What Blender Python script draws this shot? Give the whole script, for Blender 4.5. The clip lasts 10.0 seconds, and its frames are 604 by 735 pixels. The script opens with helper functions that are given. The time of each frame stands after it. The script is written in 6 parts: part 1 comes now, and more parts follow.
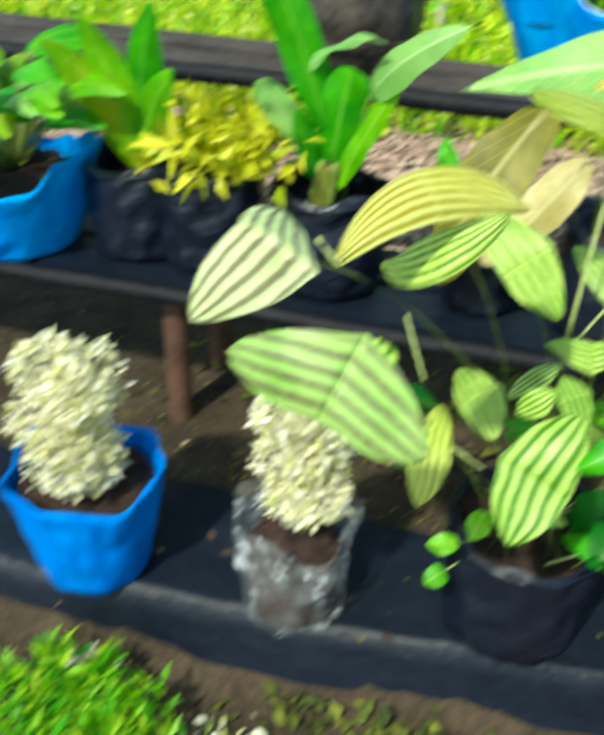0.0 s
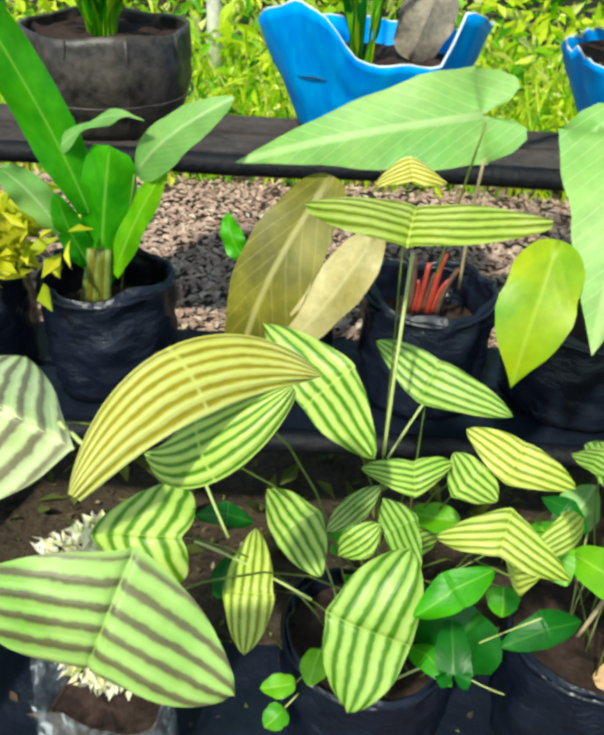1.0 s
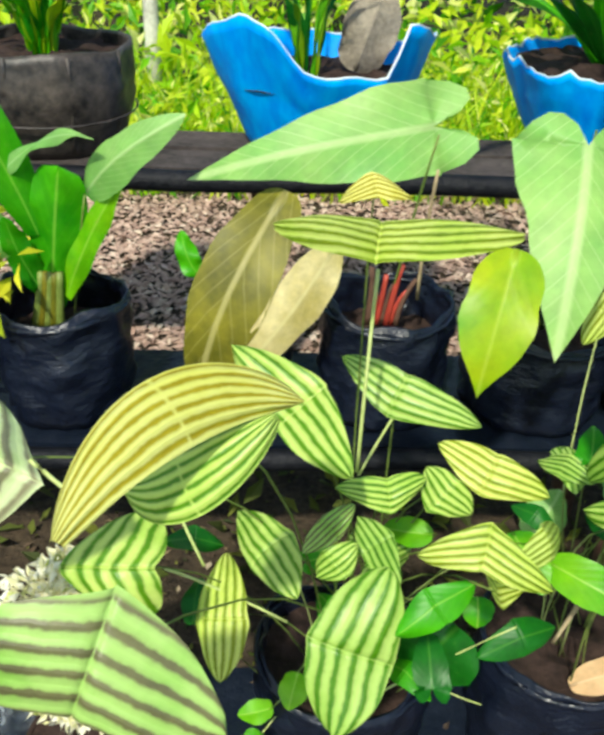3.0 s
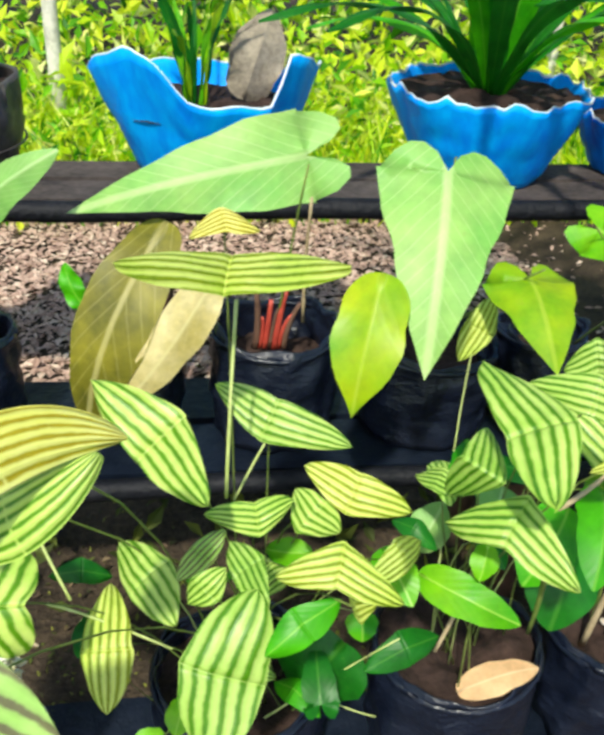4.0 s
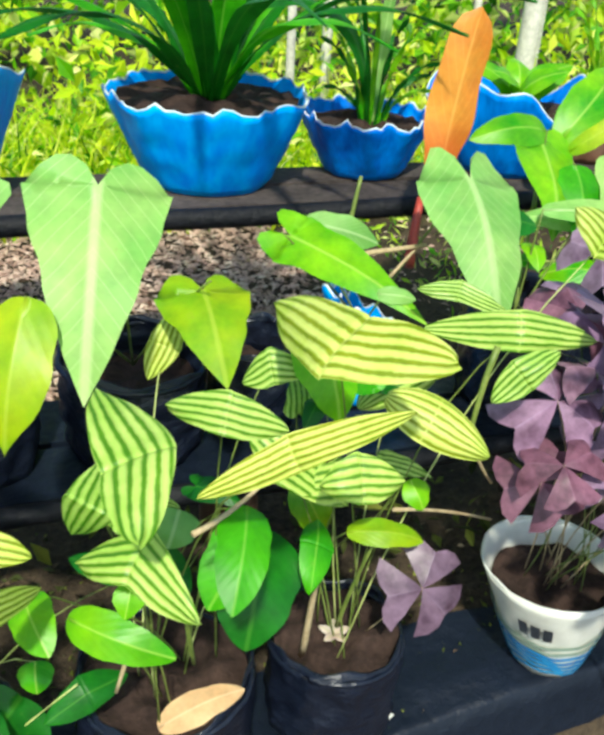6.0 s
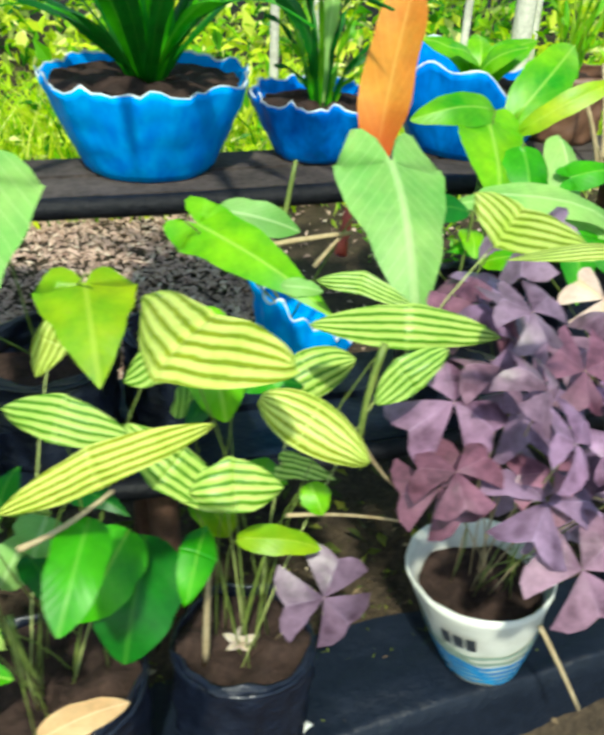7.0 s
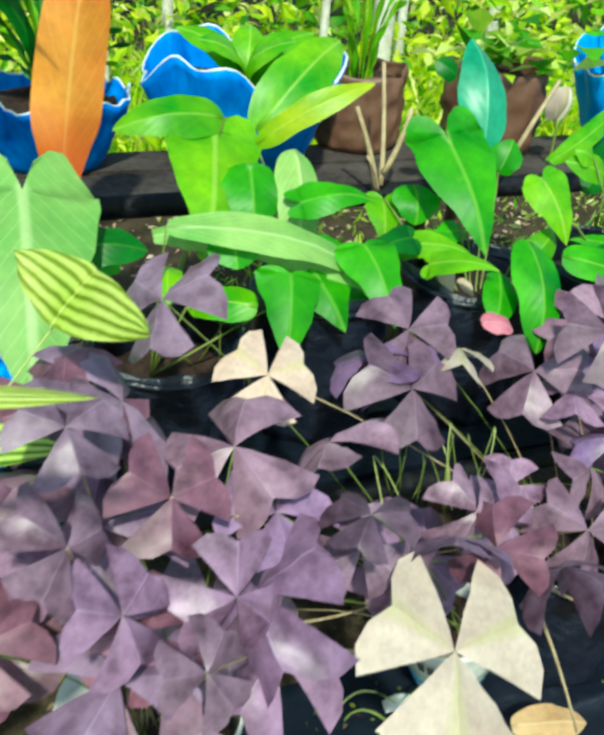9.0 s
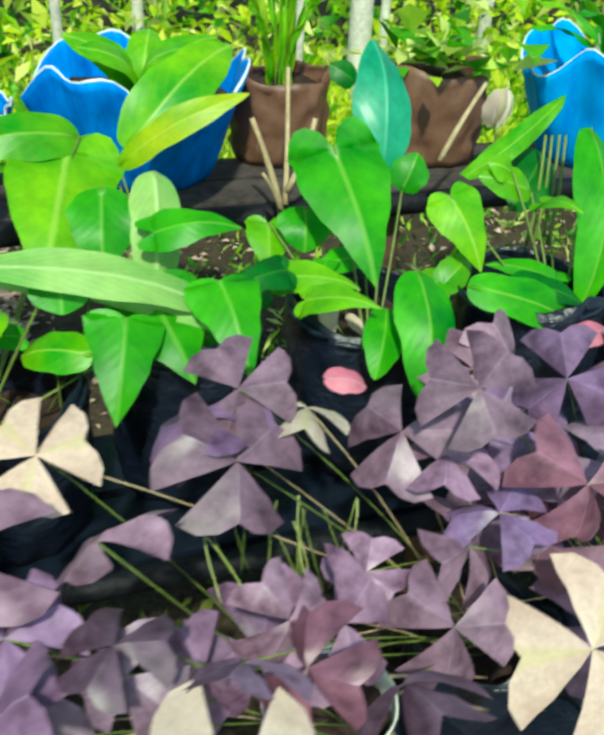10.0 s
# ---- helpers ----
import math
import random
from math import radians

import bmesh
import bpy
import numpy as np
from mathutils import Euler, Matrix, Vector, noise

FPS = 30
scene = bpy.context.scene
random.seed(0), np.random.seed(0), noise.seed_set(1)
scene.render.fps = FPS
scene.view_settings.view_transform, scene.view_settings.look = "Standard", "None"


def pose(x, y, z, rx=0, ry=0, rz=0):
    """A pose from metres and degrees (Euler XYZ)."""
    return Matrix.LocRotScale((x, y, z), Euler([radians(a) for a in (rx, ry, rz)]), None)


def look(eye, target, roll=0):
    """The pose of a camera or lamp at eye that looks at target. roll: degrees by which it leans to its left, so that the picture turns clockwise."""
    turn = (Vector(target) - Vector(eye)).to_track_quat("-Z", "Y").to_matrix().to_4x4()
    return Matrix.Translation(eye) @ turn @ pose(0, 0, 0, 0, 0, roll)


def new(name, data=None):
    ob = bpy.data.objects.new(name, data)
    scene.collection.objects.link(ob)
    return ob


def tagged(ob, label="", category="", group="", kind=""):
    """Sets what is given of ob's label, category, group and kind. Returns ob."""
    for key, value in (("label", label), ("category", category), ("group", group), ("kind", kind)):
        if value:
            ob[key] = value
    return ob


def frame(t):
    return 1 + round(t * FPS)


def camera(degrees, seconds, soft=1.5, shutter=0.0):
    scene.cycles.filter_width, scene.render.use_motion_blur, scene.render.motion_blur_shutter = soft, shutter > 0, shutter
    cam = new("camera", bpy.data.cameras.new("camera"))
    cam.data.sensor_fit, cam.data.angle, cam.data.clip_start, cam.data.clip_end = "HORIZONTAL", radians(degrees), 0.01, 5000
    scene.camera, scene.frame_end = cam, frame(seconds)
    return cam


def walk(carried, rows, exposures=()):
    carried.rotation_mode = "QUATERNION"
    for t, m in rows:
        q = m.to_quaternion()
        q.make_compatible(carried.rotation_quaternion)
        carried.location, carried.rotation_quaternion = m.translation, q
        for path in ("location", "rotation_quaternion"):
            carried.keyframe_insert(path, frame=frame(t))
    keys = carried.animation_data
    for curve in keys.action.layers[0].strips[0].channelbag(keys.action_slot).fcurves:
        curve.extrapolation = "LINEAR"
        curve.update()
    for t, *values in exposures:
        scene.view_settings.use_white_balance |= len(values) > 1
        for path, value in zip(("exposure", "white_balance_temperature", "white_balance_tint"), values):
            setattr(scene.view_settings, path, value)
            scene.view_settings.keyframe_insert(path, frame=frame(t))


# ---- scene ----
cam = camera(39.3, 10.0, soft=4.0, shutter=0.4)
PATH = [
    (0, (0.041, -0.01, 0.984), (-0.398, 1.574, -0.156), 2.0),
    (0.2, (0.036, 0.033, 0.986), (-0.218, 1.71, -0.073), 3.9),
    (0.5, (0.045, 0.079, 1.002), (-0.131, 1.763, -0.062), 2.1),
    (1, (0.042, 0.117, 0.994), (0.003, 1.801, -0.084), 2.6),
    (1.5, (0.037, 0.131, 0.989), (0.012, 1.809, -0.1), 1.4),
    (2, (0.019, 0.13, 0.987), (-0.015, 1.804, -0.106), 1.0),
    (2.5, (0.02, 0.124, 0.993), (0.03, 1.817, -0.071), 1.8),
    (2.7, (0.023, 0.128, 0.993), (0.058, 1.824, -0.066), 2.0),
    (3.8, (0.059, 0.118, 1.006), (0.278, 1.823, -0.016), 3.1),
    (4, (0.072, 0.115, 1.009), (0.312, 1.824, -0.003), 2.7),
    (4.5, (0.087, 0.112, 1.01), (0.433, 1.809, 0.01), 3.8),
    (5, (0.126, 0.104, 1.01), (0.662, 1.753, 0.014), 4.5),
    (5.5, (0.169, 0.102, 1.01), (0.757, 1.741, 0.026), 3.9),
    (5.7, (0.194, 0.108, 1.013), (0.804, 1.741, 0.032), 4.2),
    (6.8, (0.303, 0.128, 1.006), (0.799, 1.78, -0.008), 1.9),
    (7, (0.343, 0.125, 1.006), (0.867, 1.762, -0.016), 2.7),
    (7.5, (0.435, 0.125, 1.009), (0.959, 1.761, -0.017), 3.9),
    (8, (0.476, 0.13, 1.012), (1.047, 1.749, -0.015), 5.1),
    (8.5, (0.557, 0.165, 0.994), (1.231, 1.737, -0.042), 5.0),
    (9, (0.635, 0.232, 0.993), (1.294, 1.808, -0.048), 4.8),
    (9.5, (0.692, 0.269, 0.98), (1.4, 1.838, -0.039), 3.5),
    (10, (0.813, 0.287, 0.985), (1.399, 1.888, -0.06), 2.8),
]
walk(cam, [(t, look(eye, target, roll)) for t, eye, target, roll in PATH],
     exposures=((0.0, 0.54, 6800.0, -8.0), (0.5, 0.38, 6800.0, -7.0), (1.0, 0.34, 6800.0, -3.0), (2.5, 0.33, 6800.0, 0.0), (4.5, 0.52, 6800.0, 4.0), (7.0, 0.55, 6700.0, -6.0), (8.5, 0.46, 6500.0, -13.0), (10.0, 0.30, 6600.0, -16.0)))

# ---- light ----
SUN_AZ, SUN_EL = 252.0, 50.0
world = bpy.data.worlds.new("sky")
scene.world = world
world.use_nodes = True
wn = world.node_tree
sky = wn.nodes.new("ShaderNodeTexSky")
sky.sky_type, sky.sun_disc = "NISHITA", False
sky.sun_elevation, sky.sun_rotation = radians(SUN_EL), radians(90 - SUN_AZ)
wn.links.new(sky.outputs["Color"], wn.nodes["Background"].inputs["Color"])
wn.nodes["Background"].inputs["Strength"].default_value = 0.15
sun = new("sun", bpy.data.lights.new("sun", "SUN"))
sun.data.energy, sun.data.angle, sun.data.color = 3.4, radians(2.5), (1.0, 0.96, 0.88)
sun.matrix_world = look((math.cos(radians(SUN_AZ)) * math.cos(radians(SUN_EL)), math.sin(radians(SUN_AZ)) * math.cos(radians(SUN_EL)), math.sin(radians(SUN_EL))), (0, 0, 0))
R = random.Random(7)


# ---- materials ----
def graph(name):
    m = bpy.data.materials.new(name)
    m.use_nodes = True
    return m, m.node_tree, m.node_tree.nodes["Principled BSDF"]


def node(nt, kind, **values):
    n = nt.nodes.new(kind)
    for k, v in values.items():
        n.inputs[k].default_value = v
    return n


def ramp(nt, source, stops):
    r = nt.nodes.new("ShaderNodeValToRGB")
    els = r.color_ramp.elements
    while len(els) < len(stops):
        els.new(0.5)
    for e, (p, c) in zip(els, stops):
        e.position, e.color = p, (*c, 1)
    nt.links.new(source, r.inputs[0])
    return r.outputs[0]


def blend(nt, fac, a, b, mode="MIX"):
    m = nt.nodes.new("ShaderNodeMixRGB")
    m.blend_type = mode
    for i, v in enumerate((fac, a, b)):
        if hasattr(v, "is_linked"):
            nt.links.new(v, m.inputs[i])
        else:
            m.inputs[i].default_value = v if i == 0 else (*v, 1)
    return m.outputs[0]


def surface(name, dark, light, scale, rough=0.7, bump=0.4, fine=6.0, spec=0.5, depth=0.004, vary=0.0, stretch=1.0):
    """Two scales of noise between two colours, with relief."""
    m, nt, b = graph(name)
    co = nt.nodes.new("ShaderNodeTexCoord").outputs["Object"]
    big = node(nt, "ShaderNodeTexNoise", Scale=scale, Detail=5.0, Roughness=0.6)
    small = node(nt, "ShaderNodeTexNoise", Scale=scale * fine, Detail=4.0, Roughness=0.65)
    if stretch != 1.0:
        mp = node(nt, "ShaderNodeMapping", Scale=(1.0, 1.0, stretch))
        nt.links.new(co, mp.inputs["Vector"])
        co = mp.outputs[0]
    nt.links.new(co, big.inputs["Vector"])
    nt.links.new(co, small.inputs["Vector"])
    both = blend(nt, 0.45, big.outputs[0], small.outputs[0])
    col = ramp(nt, both, ((0.33, dark), (0.66, light)))
    if vary:
        info = nt.nodes.new("ShaderNodeNewGeometry")
        v = ramp(nt, info.outputs["Random Per Island"], ((0.0, (1 - vary,) * 3), (1.0, (1 + vary,) * 3)))
        col = blend(nt, 1.0, col, v, "MULTIPLY")
    nt.links.new(col, b.inputs["Base Color"])
    b.inputs["Roughness"].default_value = rough
    b.inputs["Specular IOR Level"].default_value = spec
    if bump:
        bp = node(nt, "ShaderNodeBump", Strength=bump, Distance=depth)
        nt.links.new(both, bp.inputs["Height"])
        nt.links.new(bp.outputs[0], b.inputs["Normal"])
    return m


def leaf_material(name, dark, light, pale, rib=0.035, veins=8.0, vein_mix=0.08, rough=0.38, through_light=0.3, stripes=0.0, random_tint=0.2, sheen=0.5, blot_scale=22.0, tints=None, worn=0.25, relief=1.0, flush=None, foot=None):
    """A leaf: the uv's first number runs from base to tip, the second across."""
    m, nt, b = graph(name)
    uv = nt.nodes.new("ShaderNodeTexCoord").outputs["UV"]
    sep = nt.nodes.new("ShaderNodeSeparateXYZ")
    nt.links.new(uv, sep.inputs[0])
    ob = nt.nodes.new("ShaderNodeTexCoord").outputs["Object"]
    blot = node(nt, "ShaderNodeTexNoise", Scale=blot_scale, Detail=4.0, Roughness=0.6)
    nt.links.new(ob, blot.inputs["Vector"])
    col = ramp(nt, blot.outputs[0], ((0.3, dark), (0.7, light)))
    spot = node(nt, "ShaderNodeTexNoise", Scale=blot_scale * 5, Detail=3.0, Roughness=0.7)
    nt.links.new(ob, spot.inputs["Vector"])
    marks = ramp(nt, spot.outputs[0], ((0.66, (0, 0, 0)), (0.76, (worn, worn, worn))))
    speckle = ramp(nt, spot.outputs[0], ((0.3, (0.86, 0.86, 0.86)), (0.7, (1.12, 1.12, 1.12))))
    col = blend(nt, 1.0, col, speckle, "MULTIPLY")

    def math_node(op, a, c=0.0, third=None):
        n = nt.nodes.new("ShaderNodeMath")
        n.operation = op
        for i, v in enumerate((a, c) if third is None else (a, c, third)):
            if hasattr(v, "is_linked"):
                nt.links.new(v, n.inputs[i])
            else:
                n.inputs[i].default_value = v
        return n.outputs[0]

    u, v = sep.outputs[0], sep.outputs[1]
    across = math_node("ABSOLUTE", math_node("SUBTRACT", v, 0.5))
    if stripes:
        wob = node(nt, "ShaderNodeTexNoise", Scale=38.0, Detail=6.0, Roughness=0.62)
        nt.links.new(ob, wob.inputs["Vector"])
        ph = math_node("ADD", math_node("MULTIPLY", v, stripes), math_node("MULTIPLY", wob.outputs[0], 0.6))
        f = math_node("FRACT", ph)
        tri = math_node("MULTIPLY", math_node("ABSOLUTE", math_node("SUBTRACT", f, 0.5)), 2.0)
        feather = node(nt, "ShaderNodeTexNoise", Scale=190.0, Detail=3.0, Roughness=0.6)
        nt.links.new(ob, feather.inputs["Vector"])
        tri = math_node("ADD", tri, math_node("MULTIPLY", math_node("SUBTRACT", feather.outputs[0], 0.5), 0.45))
        band = ramp(nt, tri, ((0.24, (0, 0, 0)), (0.50, (0.8, 0.8, 0.8)), (0.85, (1, 1, 1))))
        wash = ramp(nt, blot.outputs[0], ((0.36, (0.5, 0.5, 0.5)), (0.54, (0, 0, 0))))
        pale = blend(nt, wash, pale, flush or dark)
        col = blend(nt, band, col, pale)
        edge = ramp(nt, across, ((0.455, (0, 0, 0)), (0.49, (0.8, 0.8, 0.8))))
        col = blend(nt, edge, col, pale)
        middle = ramp(nt, math_node("ABSOLUTE", math_node("SUBTRACT", u, 0.5)), ((0.004, (0.7, 0.7, 0.7)), (0.012, (0, 0, 0))))
        col = blend(nt, middle, col, pale)
        height = tri
    else:
        ph = math_node("SUBTRACT", math_node("MULTIPLY", u, veins), math_node("MULTIPLY", across, veins * 0.75))
        f = math_node("MULTIPLY", math_node("ABSOLUTE", math_node("SUBTRACT", math_node("FRACT", ph), 0.5)), 2.0)
        line = ramp(nt, f, ((0.0, (1, 1, 1)), (0.16, (0, 0, 0))))
        col = blend(nt, math_node("MULTIPLY", line, vein_mix), col, pale)
        ribm = ramp(nt, across, ((rib * 0.4, (1, 1, 1)), (rib, (0, 0, 0))))
        col = blend(nt, math_node("MULTIPLY", ribm, 0.5), col, pale)
        height = math_node("ADD", f, math_node("MULTIPLY", ribm, 1.0))
    if foot:
        col = blend(nt, ramp(nt, u, ((0.05, (0.9, 0.9, 0.9)), (0.45, (0, 0, 0)))), col, foot)
    info = nt.nodes.new("ShaderNodeObjectInfo")
    tint = ramp(nt, info.outputs["Random"], ((0.0, (1 - random_tint, 1 - random_tint * 0.6, 1 - random_tint)), (1.0, (1 + random_tint, 1 + random_tint * 0.6, 1.0))))
    if tints:
        tint = ramp(nt, info.outputs["Random"], tints)
    col = blend(nt, 1.0, col, tint, "MULTIPLY")
    col = blend(nt, marks, col, (0.30, 0.22, 0.07))
    nt.links.new(col, b.inputs["Base Color"])
    b.inputs["Roughness"].default_value = rough
    b.inputs["Specular IOR Level"].default_value = sheen
    bp = node(nt, "ShaderNodeBump", Strength=(0.3 if stripes else 0.1) * relief, Distance=0.001)
    nt.links.new(height, bp.inputs["Height"])
    nt.links.new(bp.outputs[0], b.inputs["Normal"])
    tr = nt.nodes.new("ShaderNodeBsdfTranslucent")
    nt.links.new(col, tr.inputs["Color"])
    mix = nt.nodes.new("ShaderNodeMixShader")
    mix.inputs[0].default_value = through_light
    nt.links.new(b.outputs[0], mix.inputs[1])
    nt.links.new(tr.outputs[0], mix.inputs[2])
    nt.links.new(mix.outputs[0], nt.nodes["Material Output"].inputs["Surface"])
    return m


def island_leaf(name, stops, rough=0.5, through_light=0.35):
    """Small leaves of one mesh, each with a tint of its own."""
    m, nt, b = graph(name)
    geo = nt.nodes.new("ShaderNodeNewGeometry")
    col = ramp(nt, geo.outputs["Random Per Island"], stops)
    nt.links.new(col, b.inputs["Base Color"])
    b.inputs["Roughness"].default_value = rough
    tr = nt.nodes.new("ShaderNodeBsdfTranslucent")
    nt.links.new(col, tr.inputs["Color"])
    mix = nt.nodes.new("ShaderNodeMixShader")
    mix.inputs[0].default_value = through_light
    nt.links.new(b.outputs[0], mix.inputs[1])
    nt.links.new(tr.outputs[0], mix.inputs[2])
    nt.links.new(mix.outputs[0], nt.nodes["Material Output"].inputs["Surface"])
    return m


M_EARTH = surface("damp earth", (0.014, 0.010, 0.007), (0.095, 0.067, 0.041), 14, 0.9, 1.0, 8, 0.3, 0.012)
M_SOIL = surface("potting soil", (0.010, 0.006, 0.005), (0.065, 0.038, 0.030), 30, 0.9, 1.0, 5, 0.25, 0.006)
M_LITTER = island_leaf("dry leaf litter", ((0.0, (0.36, 0.23, 0.18)), (0.3, (0.50, 0.34, 0.27)), (0.8, (0.62, 0.44, 0.35)), (1.0, (0.80, 0.66, 0.52))), 0.8, 0.1)
M_CRUMB = island_leaf("damp leaf crumbs", ((0.0, (0.03, 0.018, 0.01)), (0.6, (0.13, 0.085, 0.05)), (0.9, (0.26, 0.19, 0.10)), (1.0, (0.6, 0.5, 0.35))), 0.8, 0.1)
M_BLACK = surface("black plastic", (0.002, 0.004, 0.012), (0.012, 0.017, 0.034), 14, 0.29, 0.8, 3, 0.5, 0.011, stretch=1.8)
M_POLE = surface("black wrapped pole", (0.002, 0.003, 0.006), (0.012, 0.012, 0.016), 25, 0.6, 0.8, 4, 0.25, 0.006)
M_DULL = surface("dusty black plastic", (0.006, 0.006, 0.007), (0.095, 0.075, 0.065), 20, 0.45, 0.5, 4, 0.45, 0.004)
M_SHEET = surface("black ground sheet", (0.002, 0.005, 0.012), (0.009, 0.014, 0.027), 7, 0.45, 0.7, 9, 0.32, 0.008)
M_BLUE = surface("blue plastic", (0.0, 0.21, 0.85), (0.001, 0.42, 1.0), 16, 0.5, 0.2, 4, 0.10, 0.003, stretch=0.3)
M_BLUE_DARK = surface("deep blue plastic", (0.0, 0.09, 0.5), (0.001, 0.28, 0.95), 16, 0.5, 0.2, 4, 0.10, 0.003, stretch=0.3)
M_CUT = surface("pale cut edge", (0.55, 0.68, 0.78), (0.85, 0.88, 0.9), 40, 0.5, 0.1)
M_WOOD = surface("weathered plank", (0.014, 0.011, 0.011), (0.11, 0.088, 0.08), 11, 0.85, 0.7, 9, 0.3, 0.003)
M_POST = surface("dark brown post", (0.05, 0.022, 0.014), (0.16, 0.08, 0.05), 20, 0.8, 0.7, 6)
M_BROWN = surface("brown plastic", (0.10, 0.045, 0.025), (0.22, 0.11, 0.07), 12, 0.5, 0.3)
M_TRUNK = surface("pale bark", (0.35, 0.33, 0.27), (0.75, 0.72, 0.62), 14, 0.8, 0.6)
M_MOSS = island_leaf("moss tufts", ((0.0, (0.03, 0.045, 0.008)), (0.6, (0.10, 0.13, 0.015)), (1.0, (0.28, 0.30, 0.04))), 0.8, 0.2)
M_UNDER = island_leaf("undergrowth leaves", ((0.0, (0.02, 0.16, 0.003)), (0.18, (0.18, 0.54, 0.006)), (0.4, (0.50, 0.74, 0.010)), (0.8, (0.80, 0.88, 0.04)), (1.0, (0.96, 0.94, 0.40))), 0.5, 0.45)
M_HEDGE = island_leaf("shaded thicket leaves", ((0.0, (0.01, 0.12, 0.003)), (0.22, (0.14, 0.54, 0.008)), (0.5, (0.54, 0.80, 0.03)), (1.0, (0.92, 0.95, 0.35))), 0.5, 0.45)
M_STEM = surface("pale green stem", (0.075, 0.14, 0.016), (0.25, 0.31, 0.07), 40, 0.5, 0.1)
M_STEM_PALE = surface("straw green stem", (0.36, 0.46, 0.10), (0.60, 0.66, 0.26), 40, 0.5, 0.1)
M_TWIG = surface("dry straw stem", (0.30, 0.20, 0.10), (0.62, 0.50, 0.30), 40, 0.7, 0.2)
M_RED = surface("red stem base", (0.30, 0.03, 0.02), (0.55, 0.08, 0.05), 25, 0.5, 0.2)
M_STRIPE = leaf_material("striped leaf", (0.055, 0.20, 0.003), (0.13, 0.33, 0.005), (0.60, 0.78, 0.20), stripes=5.4, rough=0.42, through_light=0.28, relief=2.2, random_tint=0.15, worn=0.15, flush=(0.24, 0.52, 0.015))
M_STRIPE_PALE = leaf_material("broad striped leaf", (0.13, 0.115, 0.055), (0.22, 0.20, 0.085), (0.50, 0.72, 0.20), stripes=5.4, rough=0.45, through_light=0.2, relief=2.2, worn=0.15, flush=(0.16, 0.47, 0.012))
M_STRIPE_WHITE = leaf_material("pale striped leaf", (0.16, 0.17, 0.10), (0.28, 0.27, 0.17), (0.66, 0.78, 0.48), stripes=5.4, rough=0.4, through_light=0.2, relief=2.2, worn=0.1, flush=(0.40, 0.62, 0.16))
M_STRIPE_GOLD = leaf_material("golden striped leaf", (0.40, 0.31, 0.008), (0.55, 0.44, 0.015), (0.92, 0.88, 0.30), stripes=5.8, rough=0.45, through_light=0.3, relief=2.2, worn=0.12, flush=(0.78, 0.74, 0.06))
M_STRIPE_YELLOW = leaf_material("yellowing striped leaf", (0.15, 0.27, 0.004), (0.31, 0.37, 0.008), (0.74, 0.84, 0.22), stripes=5.6, rough=0.45, through_light=0.3, relief=2.2, worn=0.15, flush=(0.46, 0.66, 0.02))
M_YELLOW = leaf_material("yellow green leaf", (0.09, 0.36, 0.003), (0.43, 0.55, 0.006), (0.45, 0.60, 0.06), rough=0.45, blot_scale=12.0)
M_LIME = leaf_material("lime green leaf", (0.03, 0.33, 0.003), (0.26, 0.60, 0.008), (0.44, 0.70, 0.12), rough=0.40, sheen=0.4, blot_scale=13.0)
M_GREEN = leaf_material("fresh green leaf", (0.006, 0.22, 0.003), (0.10, 0.54, 0.006), (0.30, 0.66, 0.08), rough=0.42, sheen=0.4, through_light=0.35, blot_scale=13.0)
M_DEEP = leaf_material("deep green leaf", (0.004, 0.09, 0.006), (0.014, 0.20, 0.010), (0.08, 0.30, 0.03), rough=0.42, sheen=0.4)
M_GREY = leaf_material("grey-green leaf", (0.13, 0.42, 0.07), (0.37, 0.60, 0.18), (0.60, 0.78, 0.40), rib=0.05, veins=11, vein_mix=0.28, rough=0.5, blot_scale=9.0)
M_OLIVE = leaf_material("olive bronze leaf", (0.09, 0.095, 0.006), (0.27, 0.25, 0.02), (0.60, 0.56, 0.24), rib=0.05, veins=7, vein_mix=0.22, rough=0.52)
# the bronze leaf again, its highlight put into a pale base colour
M_OLIVE_LIT = leaf_material("bronze leaf highlight", (0.54, 0.45, 0.16), (0.82, 0.72, 0.42), (0.80, 0.74, 0.40), rib=0.05, veins=7, vein_mix=0.15, rough=0.25)
M_TEAL = leaf_material("bluish green young leaf", (0.02, 0.28, 0.16), (0.05, 0.42, 0.26), (0.15, 0.6, 0.4), rough=0.35)
M_ORANGE = leaf_material("orange dying leaf", (0.70, 0.17, 0.02), (0.95, 0.42, 0.06), (0.95, 0.55, 0.14), veins=8, vein_mix=0.3, rough=0.5, blot_scale=10.0, foot=(0.72, 0.10, 0.02))
M_DRY = leaf_material("dry tan leaf", (0.62, 0.36, 0.18), (0.85, 0.60, 0.36), (0.95, 0.75, 0.5), rough=0.7)
